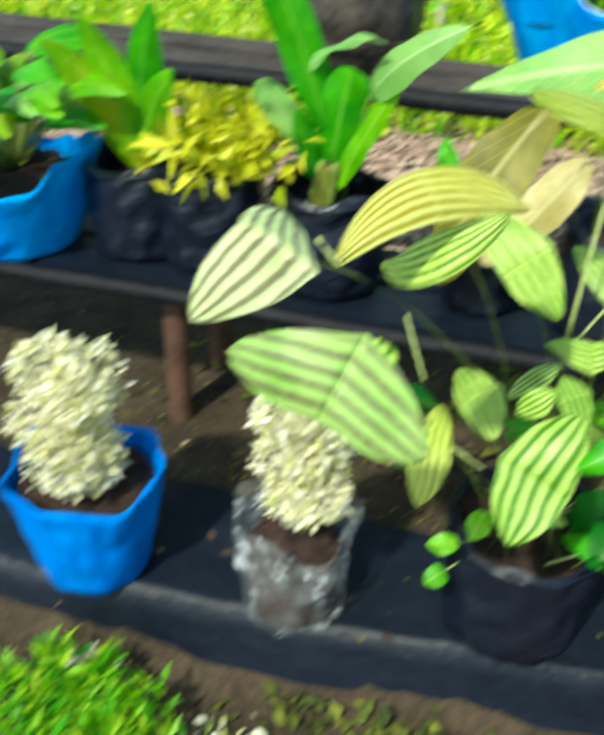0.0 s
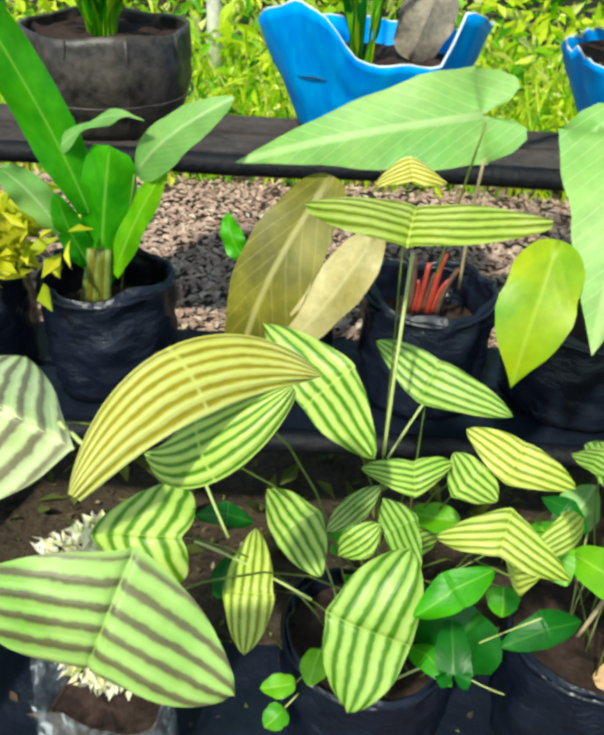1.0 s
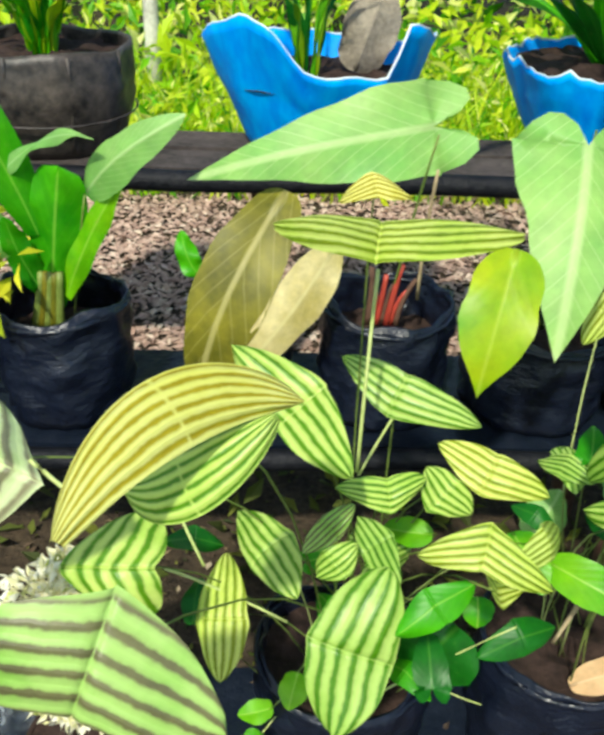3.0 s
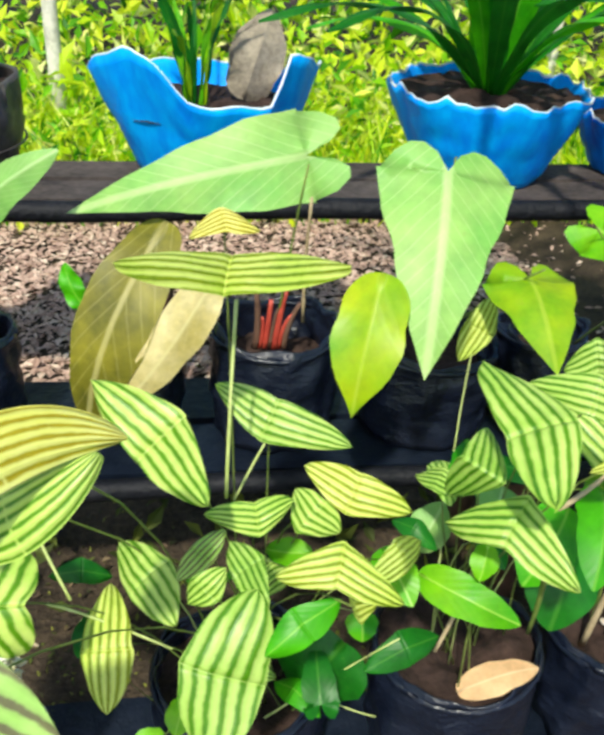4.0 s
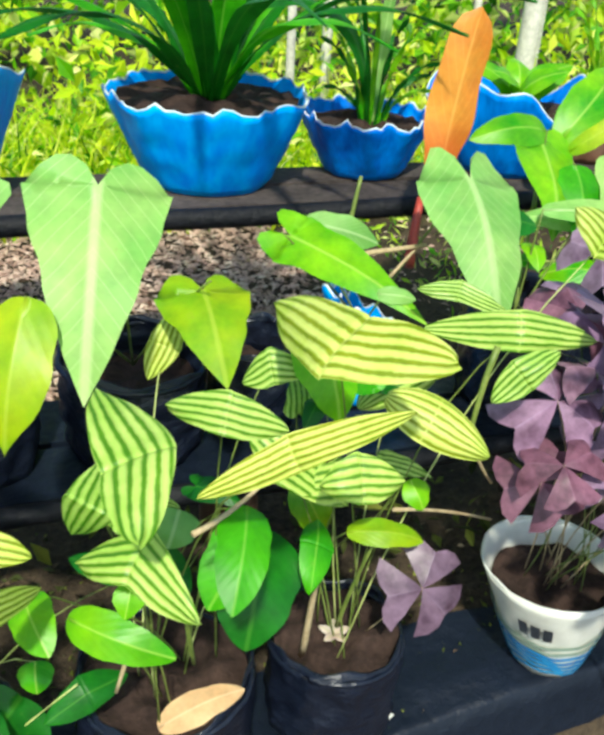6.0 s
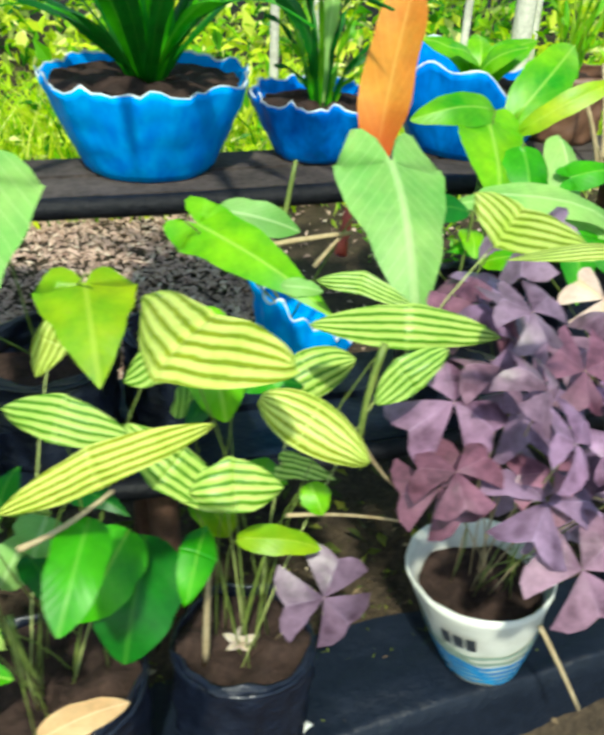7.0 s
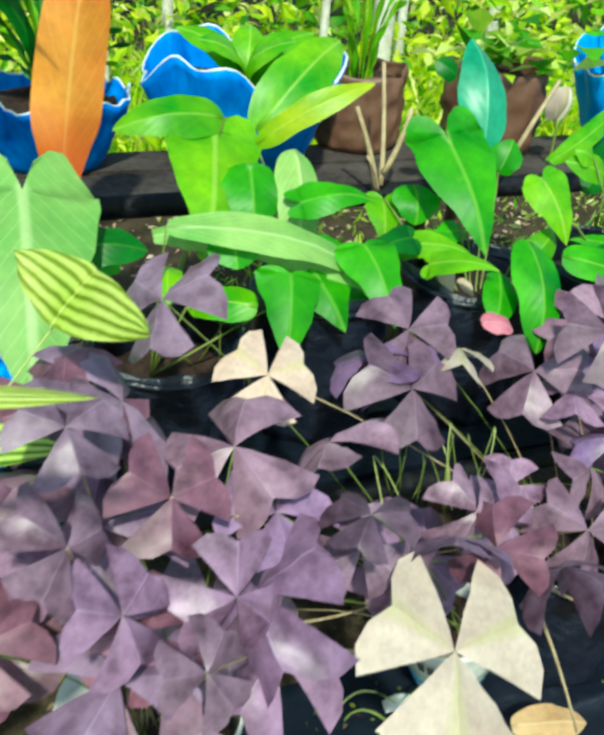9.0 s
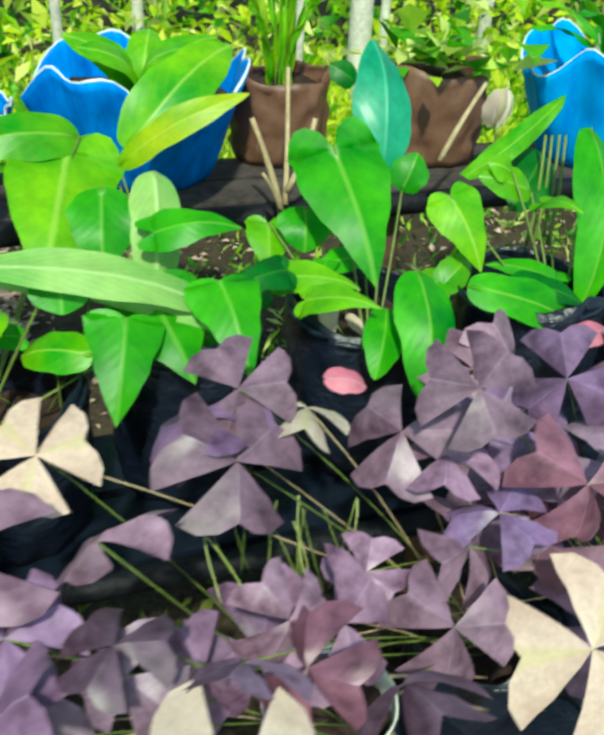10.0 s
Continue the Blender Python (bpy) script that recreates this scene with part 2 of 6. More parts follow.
M_PURPLE = leaf_material("purple clover leaf", (0.060, 0.024, 0.046), (0.375, 0.24, 0.335), (0.37, 0.26, 0.36), rib=0.02, veins=6, vein_mix=0.05, rough=0.42, through_light=0.12, sheen=0.55, blot_scale=1.3, worn=0.1, tints=((0.0, (1.4, 0.98, 1.0)), (0.15, (0.55, 0.34, 0.40)), (0.3, (1.35, 1.3, 1.3)), (0.45, (0.40, 0.36, 0.42)), (0.6, (1.1, 1.15, 1.2)), (0.75, (0.75, 0.68, 1.0)), (0.88, (1.4, 1.3, 1.4)), (1.0, (0.75, 0.75, 1.35))), relief=0.0)
M_CREAM = leaf_material("cream faded clover leaf", (0.62, 0.45, 0.41), (0.82, 0.66, 0.62), (0.60, 0.55, 0.26), rib=0.12, veins=5, vein_mix=0.1, rough=0.5, blot_scale=1.5)
M_FLOWER = island_leaf("cream white petals", ((0.0, (0.45, 0.55, 0.08)), (0.15, (0.80, 0.76, 0.40)), (0.6, (0.92, 0.88, 0.66)), (1.0, (0.95, 0.93, 0.82))), 0.6, 0.3)
M_WHITE = surface("white printed plastic", (0.62, 0.62, 0.56), (0.86, 0.86, 0.8), 8, 0.4, 0.1)
M_PRINT_BLUE = surface("blue print", (0.01, 0.16, 0.5), (0.04, 0.42, 0.8), 30, 0.45, 0.05)
M_PRINT_GREY = surface("grey green print", (0.2, 0.32, 0.26), (0.45, 0.55, 0.45), 30, 0.45, 0.05)
M_PRINT_BLACK = surface("black print", (0.015, 0.02, 0.03), (0.05, 0.06, 0.08), 30, 0.5, 0.05)
M_CLEAR, nt_c, b_c = graph("clear plastic film")
b_c.inputs["Base Color"].default_value, b_c.inputs["Roughness"].default_value = (0.75, 0.8, 0.86, 1), 0.12
film_clear = nt_c.nodes.new("ShaderNodeBsdfTransparent")
film_mix = nt_c.nodes.new("ShaderNodeMixShader")
# noise streaks of pale opaque colour paint the highlights on the crumpled film
film_glint = node(nt_c, "ShaderNodeTexNoise", Scale=11.0, Detail=1.5, Distortion=0.8)
nt_c.links.new(ramp(nt_c, film_glint.outputs[0], ((0.45, (0.05, 0.05, 0.05)), (0.62, (0.16, 0.16, 0.16)), (0.68, (0.5, 0.5, 0.5)))), film_mix.inputs[0])
nt_c.links.new(film_clear.outputs[0], film_mix.inputs[1])
nt_c.links.new(b_c.outputs[0], film_mix.inputs[2])
nt_c.links.new(film_mix.outputs[0], nt_c.nodes["Material Output"].inputs["Surface"])


# ---- builders ----
def sheet(name, verts, faces, material, parent=None, uvs=None, smooth=True, label=""):
    me = bpy.data.meshes.new(name)
    me.from_pydata([tuple(v) for v in verts], [], faces)
    if uvs is not None:
        layer = me.uv_layers.new(name="UVMap")
        idx = np.empty(len(me.loops), dtype=np.int32)
        me.loops.foreach_get("vertex_index", idx)
        layer.data.foreach_set("uv", np.asarray(uvs, dtype=np.float32)[idx].ravel())
    me.materials.append(material)
    if smooth:
        me.polygons.foreach_set("use_smooth", [True] * len(me.polygons))
    me.update()
    ob = new(name, me)
    if parent is not None:
        ob.parent = parent
    if label:
        ob["label"] = label
    return ob


def part(name, bm, material, parent, label=""):
    me = bpy.data.meshes.new(name)
    bm.normal_update()
    bm.to_mesh(me)
    bm.free()
    me.materials.append(material)
    ob = new(name, me)
    if parent is not None:
        ob.parent = parent
    if label:
        ob["label"] = label
    return ob


def thing(name, label, category, group="", kind=""):
    return tagged(new(name), label, category, group, kind)


def grid(fn, nu, nv, closed=False):
    """Points and faces of a sheet; closed joins the second direction into a ring."""
    vs, uvs, fs = [], [], []
    for i in range(nu + 1):
        for j in range(nv + (0 if closed else 1)):
            u, v = i / nu, j / nv
            vs.append(fn(u, v))
            uvs.append((u, v))
    w = nv if closed else nv + 1
    for i in range(nu):
        for j in range(nv):
            a, b = i * w + j, i * w + (j + 1) % w
            fs.append((a, b, b + w, a + w))
    return vs, fs, uvs


def tube(name, pts, r0, r1, material, parent, label="", sides=6):
    """A tapered round stem through the points, smoothed."""
    pts = [Vector(p) for p in pts]
    if len(pts) == 3:
        a, b, c = pts
        pts = [a * (1 - t) ** 2 + b * 2 * t * (1 - t) + c * t * t for t in (0, 0.17, 0.33, 0.5, 0.67, 0.83, 1)]
    vs, fs = [], []
    n = len(pts)
    for i, p in enumerate(pts):
        d = (pts[min(i + 1, n - 1)] - pts[max(i - 1, 0)]).normalized()
        s = d.orthogonal().normalized()
        q = d.cross(s)
        r = r0 + (r1 - r0) * i / (n - 1)
        for k in range(sides):
            a = 2 * math.pi * k / sides
            vs.append(p + (s * math.cos(a) + q * math.sin(a)) * r)
    for i in range(n - 1):
        for k in range(sides):
            a, b = i * sides + k, i * sides + (k + 1) % sides
            fs.append((a, b, b + sides, a + sides))
    fs.append(tuple(range(sides))[::-1])
    fs.append(tuple(range((n - 1) * sides, n * sides)))
    return sheet(name, vs, fs, material, parent, label=label)


def leaf(parent, base, tip, width, material, notch=0.0, facing=(0, -0.55, 1), sag=0.12, cup=0.25, ripple=0.0, label="", blunt=1.5, name="leaf", roll=0.0, droop=0.10):
    """A leaf from its base to its tip: rounded, pointed or heart-shaped (notch > 0), folded along its rib and arched."""
    base, tip = Vector(base), Vector(tip)
    a = tip - base
    size = a.length
    a.normalize()
    s = a.cross(Vector(facing)).normalized()
    if roll:
        s = Matrix.Rotation(radians(roll), 3, a) @ s
    n = s.cross(a)
    rings, around = 6, 40
    ph = R.random() * 6
    vs, uvs, fs = [], [], []

    def place(x, y):
        u = y / size
        k = x / max(width, 1e-6) * 2
        z = sag * size * 4 * max(0.0, u) * (1 - u) - cup * abs(x) * (1 - 0.35 * abs(k)) - droop * size * max(0.0, u - 0.45) ** 2 * 2
        z += (ripple + 0.035 * width) * math.sin(u * 11 + ph + (2 if x > 0 else 0)) * k * k + 0.03 * width * math.sin(u * 5 + 2 * k + ph)
        x *= 1 + 0.06 * math.sin(u * 9 + ph) * abs(k) + 0.03 * math.sin(u * 23 + ph * 2)
        vs.append(base + a * y + s * x + n * z)
        uvs.append((u, 0.5 + k * 0.5))

    place(0, 0)
    for r in range(1, rings + 1):
        rho = r / rings
        for j in range(around):
            th = -math.pi + 2 * math.pi * j / around
            sn = abs(math.sin(th))
            x = width / 2 * math.copysign(sn ** (blunt if abs(th) < math.pi / 2 else 0.85), th)
            y = size * (0.5 + 0.5 * math.cos(th)) ** 1.18
            if notch:
                # arrow or heart outline: widest near the base, two lobes behind the stalk
                q = (math.pi - abs(th)) / math.pi
                back = notch * 1.5 * size
                if q < 0.30:
                    k = q / 0.30
                    x = math.copysign(width / 2 * (0.10 * min(1.0, k * 4) + 0.90 * math.sin(k * math.pi / 2) ** 1.5), th)
                    y = -back * math.sin(min(1.0, k * 1.25) * math.pi) ** 0.8
                else:
                    k = (q - 0.30) / 0.70
                    x = math.copysign(width / 2 * (1 - k ** (0.6 + 0.45 * blunt)) ** 0.9 * (1 + 0.10 * math.sin(math.pi * k)), th)
                    y = size * k
            place(x * rho, y * rho)
    for j in range(around):
        k = (j + 1) % around
        fs.append((0, 1 + j, 1 + k))
        for r in range(rings - 1):
            p = 1 + r * around
            fs.append((p + j, p + around + j, p + around + k, p + k))
    return sheet(name, vs, fs, material, parent, uvs, label=label)


def wing(parent, a, mid, b, width, material, facing=(0, -0.55, 1), droop=0.0, back=0.18, label="", name="leaf"):
    """A bat-wing leaf: two blunt wings from a to b that meet in the middle at mid; the bands run along the wings."""
    a, mid, b = Vector(a), Vector(mid), Vector(b)
    axis = (b - a).normalized()
    n = Vector(facing)
    n = (n - axis * n.dot(axis)).normalized()
    side = n.cross(axis)
    ph = R.random() * 6

    bow = R.uniform(-0.05, 0.10)
    keep = R.uniform(0.25, 0.5)

    def half(t, y):
        return ((1 - t ** 2.3) ** 0.70 if width > 0.042 else (1 - t ** 2.0) ** 0.80) * (1 + bow * y)

    def fn(u, v):
        x = 2 * u - 1
        t = abs(x)
        tt = math.sqrt(t * t + 0.022) - 0.1483 * (1 - t)
        c = mid.lerp(a if x < 0 else b, min(tt, 1.0))
        y = 2 * v - 1
        w = width / 2 * half(t, y) * (1 + 0.05 * y * math.sin(7 * u + ph) + 0.02 * math.sin(21 * u + ph))
        lift = -droop * (axis.dot(b - a)) * t * t + 0.09 * width * (1 - y * y) + 0.05 * width * math.sin(7 * u + 3 * v + ph) - 0.24 * width * t * t
        lift -= 0.05 * width * math.exp(-(x / 0.05) ** 2)
        return c + side * (w * y) + n * lift

    vs, fs, uvs = grid(fn, 36, 14)
    uvs = [(u, 0.5 + (v - 0.5) * (keep + (1 - keep) * half(abs(2 * u - 1), 2 * v - 1))) for u, v in uvs]
    return sheet(name, vs, fs, material, parent, uvs, label=label)


def arched_wing(parent, a, mid, b, width, material, facing=(0, -0.55, 1), label="", name="leaf"):
    """One long wing that arches smoothly from a over mid to b; the bands run along it."""
    a, mid, b = Vector(a), Vector(mid), Vector(b)
    ctrl = mid * 2 - (a + b) / 2
    f = Vector(facing)
    ph = R.random() * 6

    def fn(u, v):
        c = a * (1 - u) ** 2 + ctrl * 2 * u * (1 - u) + b * u * u
        d = ((ctrl - a) * (1 - u) + (b - ctrl) * u).normalized()
        s = d.cross(f).normalized()
        n = s.cross(d)
        y = 2 * v - 1
        w = width / 2 * math.sin(math.pi * min(1.0, 0.02 + 0.97 * u)) ** 0.62
        return c + s * (w * y) + n * (0.16 * width * (1 - y * y) + 0.03 * width * math.sin(6 * u + 3 * v + ph))

    vs, fs, uvs = grid(fn, 34, 14)
    return sheet(name, vs, fs, material, parent, uvs, label=label)


def strap(parent, base, mid, tip, width, material, facing=(0, -0.7, 0.7), fold=0.25, label="", name="leaf", point=1.6):
    """A long strap leaf that arches from base over mid to tip."""
    base, mid, tip = Vector(base), Vector(mid), Vector(tip)
    ctrl = mid * 2 - (base + tip) / 2
    f = Vector(facing)

    def fn(u, v):
        c = base * (1 - u) ** 2 + ctrl * 2 * u * (1 - u) + tip * u * u
        d = ((ctrl - base) * (1 - u) + (tip - ctrl) * u).normalized()
        s = d.cross(f).normalized()
        n = s.cross(d)
        w = width / 2 * (0.45 + 0.55 * min(1, u * 3.2)) * (1 - u ** (point * 2.2)) ** 0.6
        x = 2 * v - 1
        return c + s * (w * x) - n * (fold * w * abs(x)) + n * 0.004 * math.sin(u * 14 + x * 2) * abs(x)

    vs, fs, uvs = grid(fn, 18, 6)
    return sheet(name, vs, fs, material, parent, uvs, label=label)


def vessel(parent, centre, r_low, r_top, height, material, folds=0, fold_depth=0.0, rim=None, wall=0.003, turn=0.0, inner=None, bulge=0.0, wrinkle=0.0, name="pot", label="", lip=None):
    """A round pot with outer wall, lip and inner wall; rim(angle) adds to the height of the lip."""
    c = Vector(centre)
    seg, rows = 72, 12
    top = rim or (lambda a: 0.0)
    sd = R.random() * 50

    def point(k, ang, inset):
        r = r_low + (r_top - r_low) * k ** 0.85 + bulge * math.sin(math.pi * k) - inset
        r += fold_depth * math.sin(folds * ang + turn) * k ** 1.5
        if wrinkle:
            r += wrinkle * noise.noise(Vector((math.cos(ang) * 3, math.sin(ang) * 3, k * 5 + sd)))
            r += wrinkle * 0.5 * noise.noise(Vector((math.cos(ang) * 2, math.sin(ang) * 2, k * 16 + sd)))
        return c + Vector((r * math.cos(ang), r * math.sin(ang), k * (height + top(ang))))

    vs, fs = [], []
    for i in range(rows + 1):
        vs += [point(i / rows, 2 * math.pi * j / seg, 0) for j in range(seg)]
    for i in range(rows + 1):
        k = 1 - 0.5 * i / rows
        vs += [point(k, 2 * math.pi * j / seg, wall) for j in range(seg)]
    for i in range(2 * rows + 1):
        for j in range(seg):
            a, b = i * seg + j, i * seg + (j + 1) % seg
            fs.append((a, b, b + seg, a + seg))
    fs.append(tuple(range(seg))[::-1])
    pot = sheet(name, vs, fs, material, parent, label=label)
    if lip is not None:
        edge = [point(1.0, 2 * math.pi * j / seg, wall / 2) for j in range(seg)]
        vs, fs = [], []
        for j in range(seg):
            out = Vector((math.cos(2 * math.pi * j / seg), math.sin(2 * math.pi * j / seg), 0))
            wob = 0.0016 + 0.0012 * noise.noise(Vector((j * 0.5, sd, 0)))
            for q in range(5):
                t = 2 * math.pi * q / 5
                vs.append(edge[j] + out * math.cos(t) * wob + Vector((0, 0, math.sin(t) * wob + 0.001)))
        for j in range(seg):
            for q in range(5):
                k = (j + 1) % seg
                fs.append((j * 5 + q, k * 5 + q, k * 5 + (q + 1) % 5, j * 5 + (q + 1) % 5))
        sheet("cut_edge", vs, fs, lip, pot, label="thin pale cut edge")
    return pot


def soil(parent, centre, r, material=None, rough=0.006):
    c = Vector(centre)
    sd = R.random() * 30

    def fn(u, v):
        a, q = 2 * math.pi * v, u * r
        p = Vector((q * math.cos(a), q * math.sin(a), 0))
        z = rough * 2 * noise.noise(p * 40 + Vector((sd, 0, 0))) + rough * noise.noise(p * 110 + Vector((0, sd, 0)))
        return c + p + Vector((0, 0, z))

    vs, fs, uvs = grid(fn, 10, 36, closed=True)
    return sheet("soil", vs, fs, material or M_SOIL, parent)


def flakes(name, count, where, size, material, parent=None, flat=0.3, kind="stuff", label="", category="", fold=0.25, slim=0.5):
    """Many small folded leaves in one mesh. where() gives a place and a base direction."""
    vs, fs = [], []
    for _ in range(count):
        p, up = where()
        d = Vector((R.gauss(0, 1), R.gauss(0, 1), R.gauss(0, flat))) + Vector(up)
        d.normalize()
        s = d.cross(Vector((R.gauss(0, flat), R.gauss(0, flat), 1))).normalized()
        n = s.cross(d)
        l = size * R.uniform(0.55, 1.4)
        w = l * slim * R.uniform(0.7, 1.2)
        i = len(vs)
        vs += [p, p + d * l * 0.5 + s * w * 0.5 + n * fold * w, p + d * l + n * fold * l * R.uniform(-0.6, 0.2), p + d * l * 0.5 - s * w * 0.5 + n * fold * w, p + d * l * 0.5]
        fs += [(i, i + 1, i + 4), (i + 1, i + 2, i + 4), (i + 4, i + 2, i + 3), (i, i + 4, i + 3)]
    ob = sheet(name, vs, fs, material, parent, smooth=False)
    return tagged(ob, label, category, kind=kind) if parent is None else ob


# ---- ground ----
def step_edge(x):
    """Where the low step begins: it recedes along the row."""
    k = min(1.0, max(0.0, (x + 0.45) / 1.45))
    return 0.500 + 0.120 * k * k * (3 - 2 * k) + 0.008 * noise.noise(Vector((x * 4, 0, 8)))


def ground_height(x, y):
    edge = step_edge(x)
    h = 0.17 + 0.09 * min(1.0, max(0.0, (y - edge) / 0.03))
    h += 0.012 * noise.noise(Vector((x * 5, y * 5, 0))) + 0.006 * noise.noise(Vector((x * 17, y * 17, 3)))
    return h


gx = [-60, -25, -10, -5, -3, -2.2] + [-1.6 + 0.045 * i for i in range(94)] + [2.9, 3.5, 5, 10, 25, 60]
gy = [-40, -12, -4, -1.5, -0.6] + [-0.2 + 0.03 * i for i in range(70)] + [2.0, 2.3, 2.8, 3.5, 5, 8, 15, 40, 90]
gv = [(x, y, ground_height(x, y)) for y in gy for x in gx]
gf = [(j * len(gx) + i, j * len(gx) + i + 1, (j + 1) * len(gx) + i + 1, (j + 1) * len(gx) + i) for j in range(len(gy) - 1) for i in range(len(gx) - 1)]
tagged(sheet("ground", gv, gf, M_EARTH), "damp brown earth with moss and fallen leaves", "ground", kind="structure")


def on_ground(x0, x1, y0, y1, lift=0.004):
    def where():
        x, y = R.uniform(x0, x1), R.uniform(y0, y1)
        return Vector((x, y, ground_height(x, y) + lift)), (0, 0, 0.05)
    return where


flakes("leaf_litter", 23000, on_ground(-1.3, 0.80, 1.18, 2.2), 0.021, M_LITTER, flat=0.12, label="dry brown fallen leaves on the earth under the bench", category="leaf litter")
flakes("leaf_litter", 1500, on_ground(-1.0, 1.9, 0.2, 0.95), 0.012, M_CRUMB, flat=0.3, label="scattered dry leaf bits on dark earth", category="leaf litter")
flakes("moss", 1500, on_ground(-1.0, 1.9, 0.69, 0.82), 0.008, M_MOSS, flat=0.9, label="green moss tufts on brown earth below the low bench", category="moss")
flakes("weeds", 380, lambda: (Vector((R.uniform(-0.4, 1.0), R.uniform(0.84, 1.15), 0.26 + 0.10 * R.random() ** 2)), (0, -0.2, 0.4)), 0.034, M_MOSS, flat=0.8, slim=0.4, label="dim olive weeds on the earth under the low bench", category="weeds")
flakes("moss", 2400, on_ground(-1.0, 1.6, 0.15, 1.15), 0.007, M_MOSS, flat=0.9, label="green moss tufts on damp earth", category="moss")

# black plastic sheet laid over the low step
def sheet_point(u, v):
    x = -0.9 + 3.1 * u
    y = step_edge(x) + 0.005 + (0.19 - 0.5 * (step_edge(x) - 0.50)) * v
    z = ground_height(x, max(y, step_edge(x) + 0.035)) + 0.006 + 0.006 * noise.noise(Vector((x * 9, y * 14, 5)))
    if v < 0.12:
        z -= (0.12 - v) / 0.12 * 0.075
    return (x, y, z)


sv, sf, su = grid(sheet_point, 130, 26)
tagged(sheet("ground_sheet", sv, sf, M_SHEET), "wrinkled black plastic sheet over a low step", "plastic sheet", kind="structure")


# ---- benches ----
def bench(y_front, y_back, z_top, x0, x1, boards, beam_r, label, post_xs, board_material):
    b = thing("bench", label, "plant bench")
    depth = (y_back - y_front) / boards
    for i in range(boards):
        y0 = y_front + i * depth + 0.004

        def fn(u, v, y0=y0):
            a = 2 * math.pi * v
            cx, cz = math.cos(a), math.sin(a)
            k = max(abs(cx), abs(cz))
            y = y0 + depth / 2 - 0.004 + cx / k * (depth / 2 - 0.006) * (0.99 + 0.01 * cz)
            z = z_top - 0.009 + cz / k * 0.009 + 0.0016 * noise.noise(Vector((u * 9, i * 3.0, cz)))
            return (x0 + (x1 - x0) * u, y + 0.002 * noise.noise(Vector((u * 14, i, cx))), z)

        vs, fs, uvs = grid(fn, 60, 16, closed=True)
        fs += [tuple(range(16))[::-1], tuple(range(60 * 16, 61 * 16))]
        sheet("plank", vs, fs, board_material, b, smooth=False)
    pts = [(x0 + (x1 - x0) * i / 40, y_front - beam_r * 0.6 + 0.004 * noise.noise(Vector((i * 0.4, 7, z_top))), z_top - beam_r * 0.75 + 0.003 * noise.noise(Vector((i * 0.5, 2, z_top)))) for i in range(41)]
    tube("front_beam", pts, beam_r, beam_r, M_POLE, b, "pole wrapped in black plastic", 10)
    for x in post_xs:
        for y in (y_front + 0.03, y_back - 0.03):
            tube("post", [(x + R.uniform(-0.01, 0.01), y, 0.2), (x, y, 0.4), (x, y, z_top - 0.017)], 0.017, 0.016, M_POST, b, sides=9)
    return b


bench(1.165, 1.335, 0.640, -1.0, 2.3, 2, 0.014, "weathered plank bench with black-wrapped front pole", (-0.85, 0.02, 1.25, 2.2), M_WOOD)
bench(0.80, 0.995, 0.480, -1.0, 2.2, 2, 0.011, "low plank bench with black-wrapped front pole", (-0.9, -0.36, 0.42, 1.15, 2.1), M_SHEET)


# ---- pots ----
def blue_pot(label, x, y, z, r_low, r_top, h, rim, material=M_BLUE, folds=9, depth=0.006, turn=0.0, fill=0.8):
    p = thing("potted_plant", label, "potted plant", "plants on the high bench")
    vessel(p, (x, y, z), r_low, r_top, h, material, folds, depth, rim, 0.003, turn, lip=M_CUT, wrinkle=0.003, label="cut-down blue plastic pot with a ragged edge")
    soil(p, (x, y, z + h * fill), (r_low + (r_top - r_low) * fill ** 0.85) - 0.011)
    return p


def black_bag(label, x, y, z, r, h, group="plants on the low bench", material=M_BLACK, fill=0.62, kind="potted_plant", rimlip=True):
    p = thing(kind, label, "potted plant", group)
    sd = R.random() * 9
    vessel(p, (x, y, z), r * 0.93, r, h, material, 5, 0.0015, lambda a: 0.004 * math.sin(2 * a + sd) + 0.003 * math.sin(5 * a + 2 * sd), 0.002, sd, wrinkle=0.007, bulge=0.003, name="bag", label="wrinkled black plastic grow bag")
    soil(p, (x, y, z + h * fill), r * 0.97)
    if rimlip:
        ring = [(x + r * 1.012 * math.cos(t * math.pi / 18), y + r * 1.012 * math.sin(t * math.pi / 18), z + h * 0.93 + 0.003 * math.sin(t * 0.35 + sd)) for t in range(37)]
        tube("rolled_rim", ring, 0.003, 0.003, material, p, sides=6)
    return p


def scallop(a):
    # ragged, hand-cut: short uneven bites
    w = noise.noise(Vector((math.cos(a) * 2.2, math.sin(a) * 2.2, 4)))
    v = noise.noise(Vector((math.cos(a) * 7, math.sin(a) * 7, 9)))
    return 0.007 * w + 0.008 * v + 0.0035 * math.sin(19 * a + 5 * w)


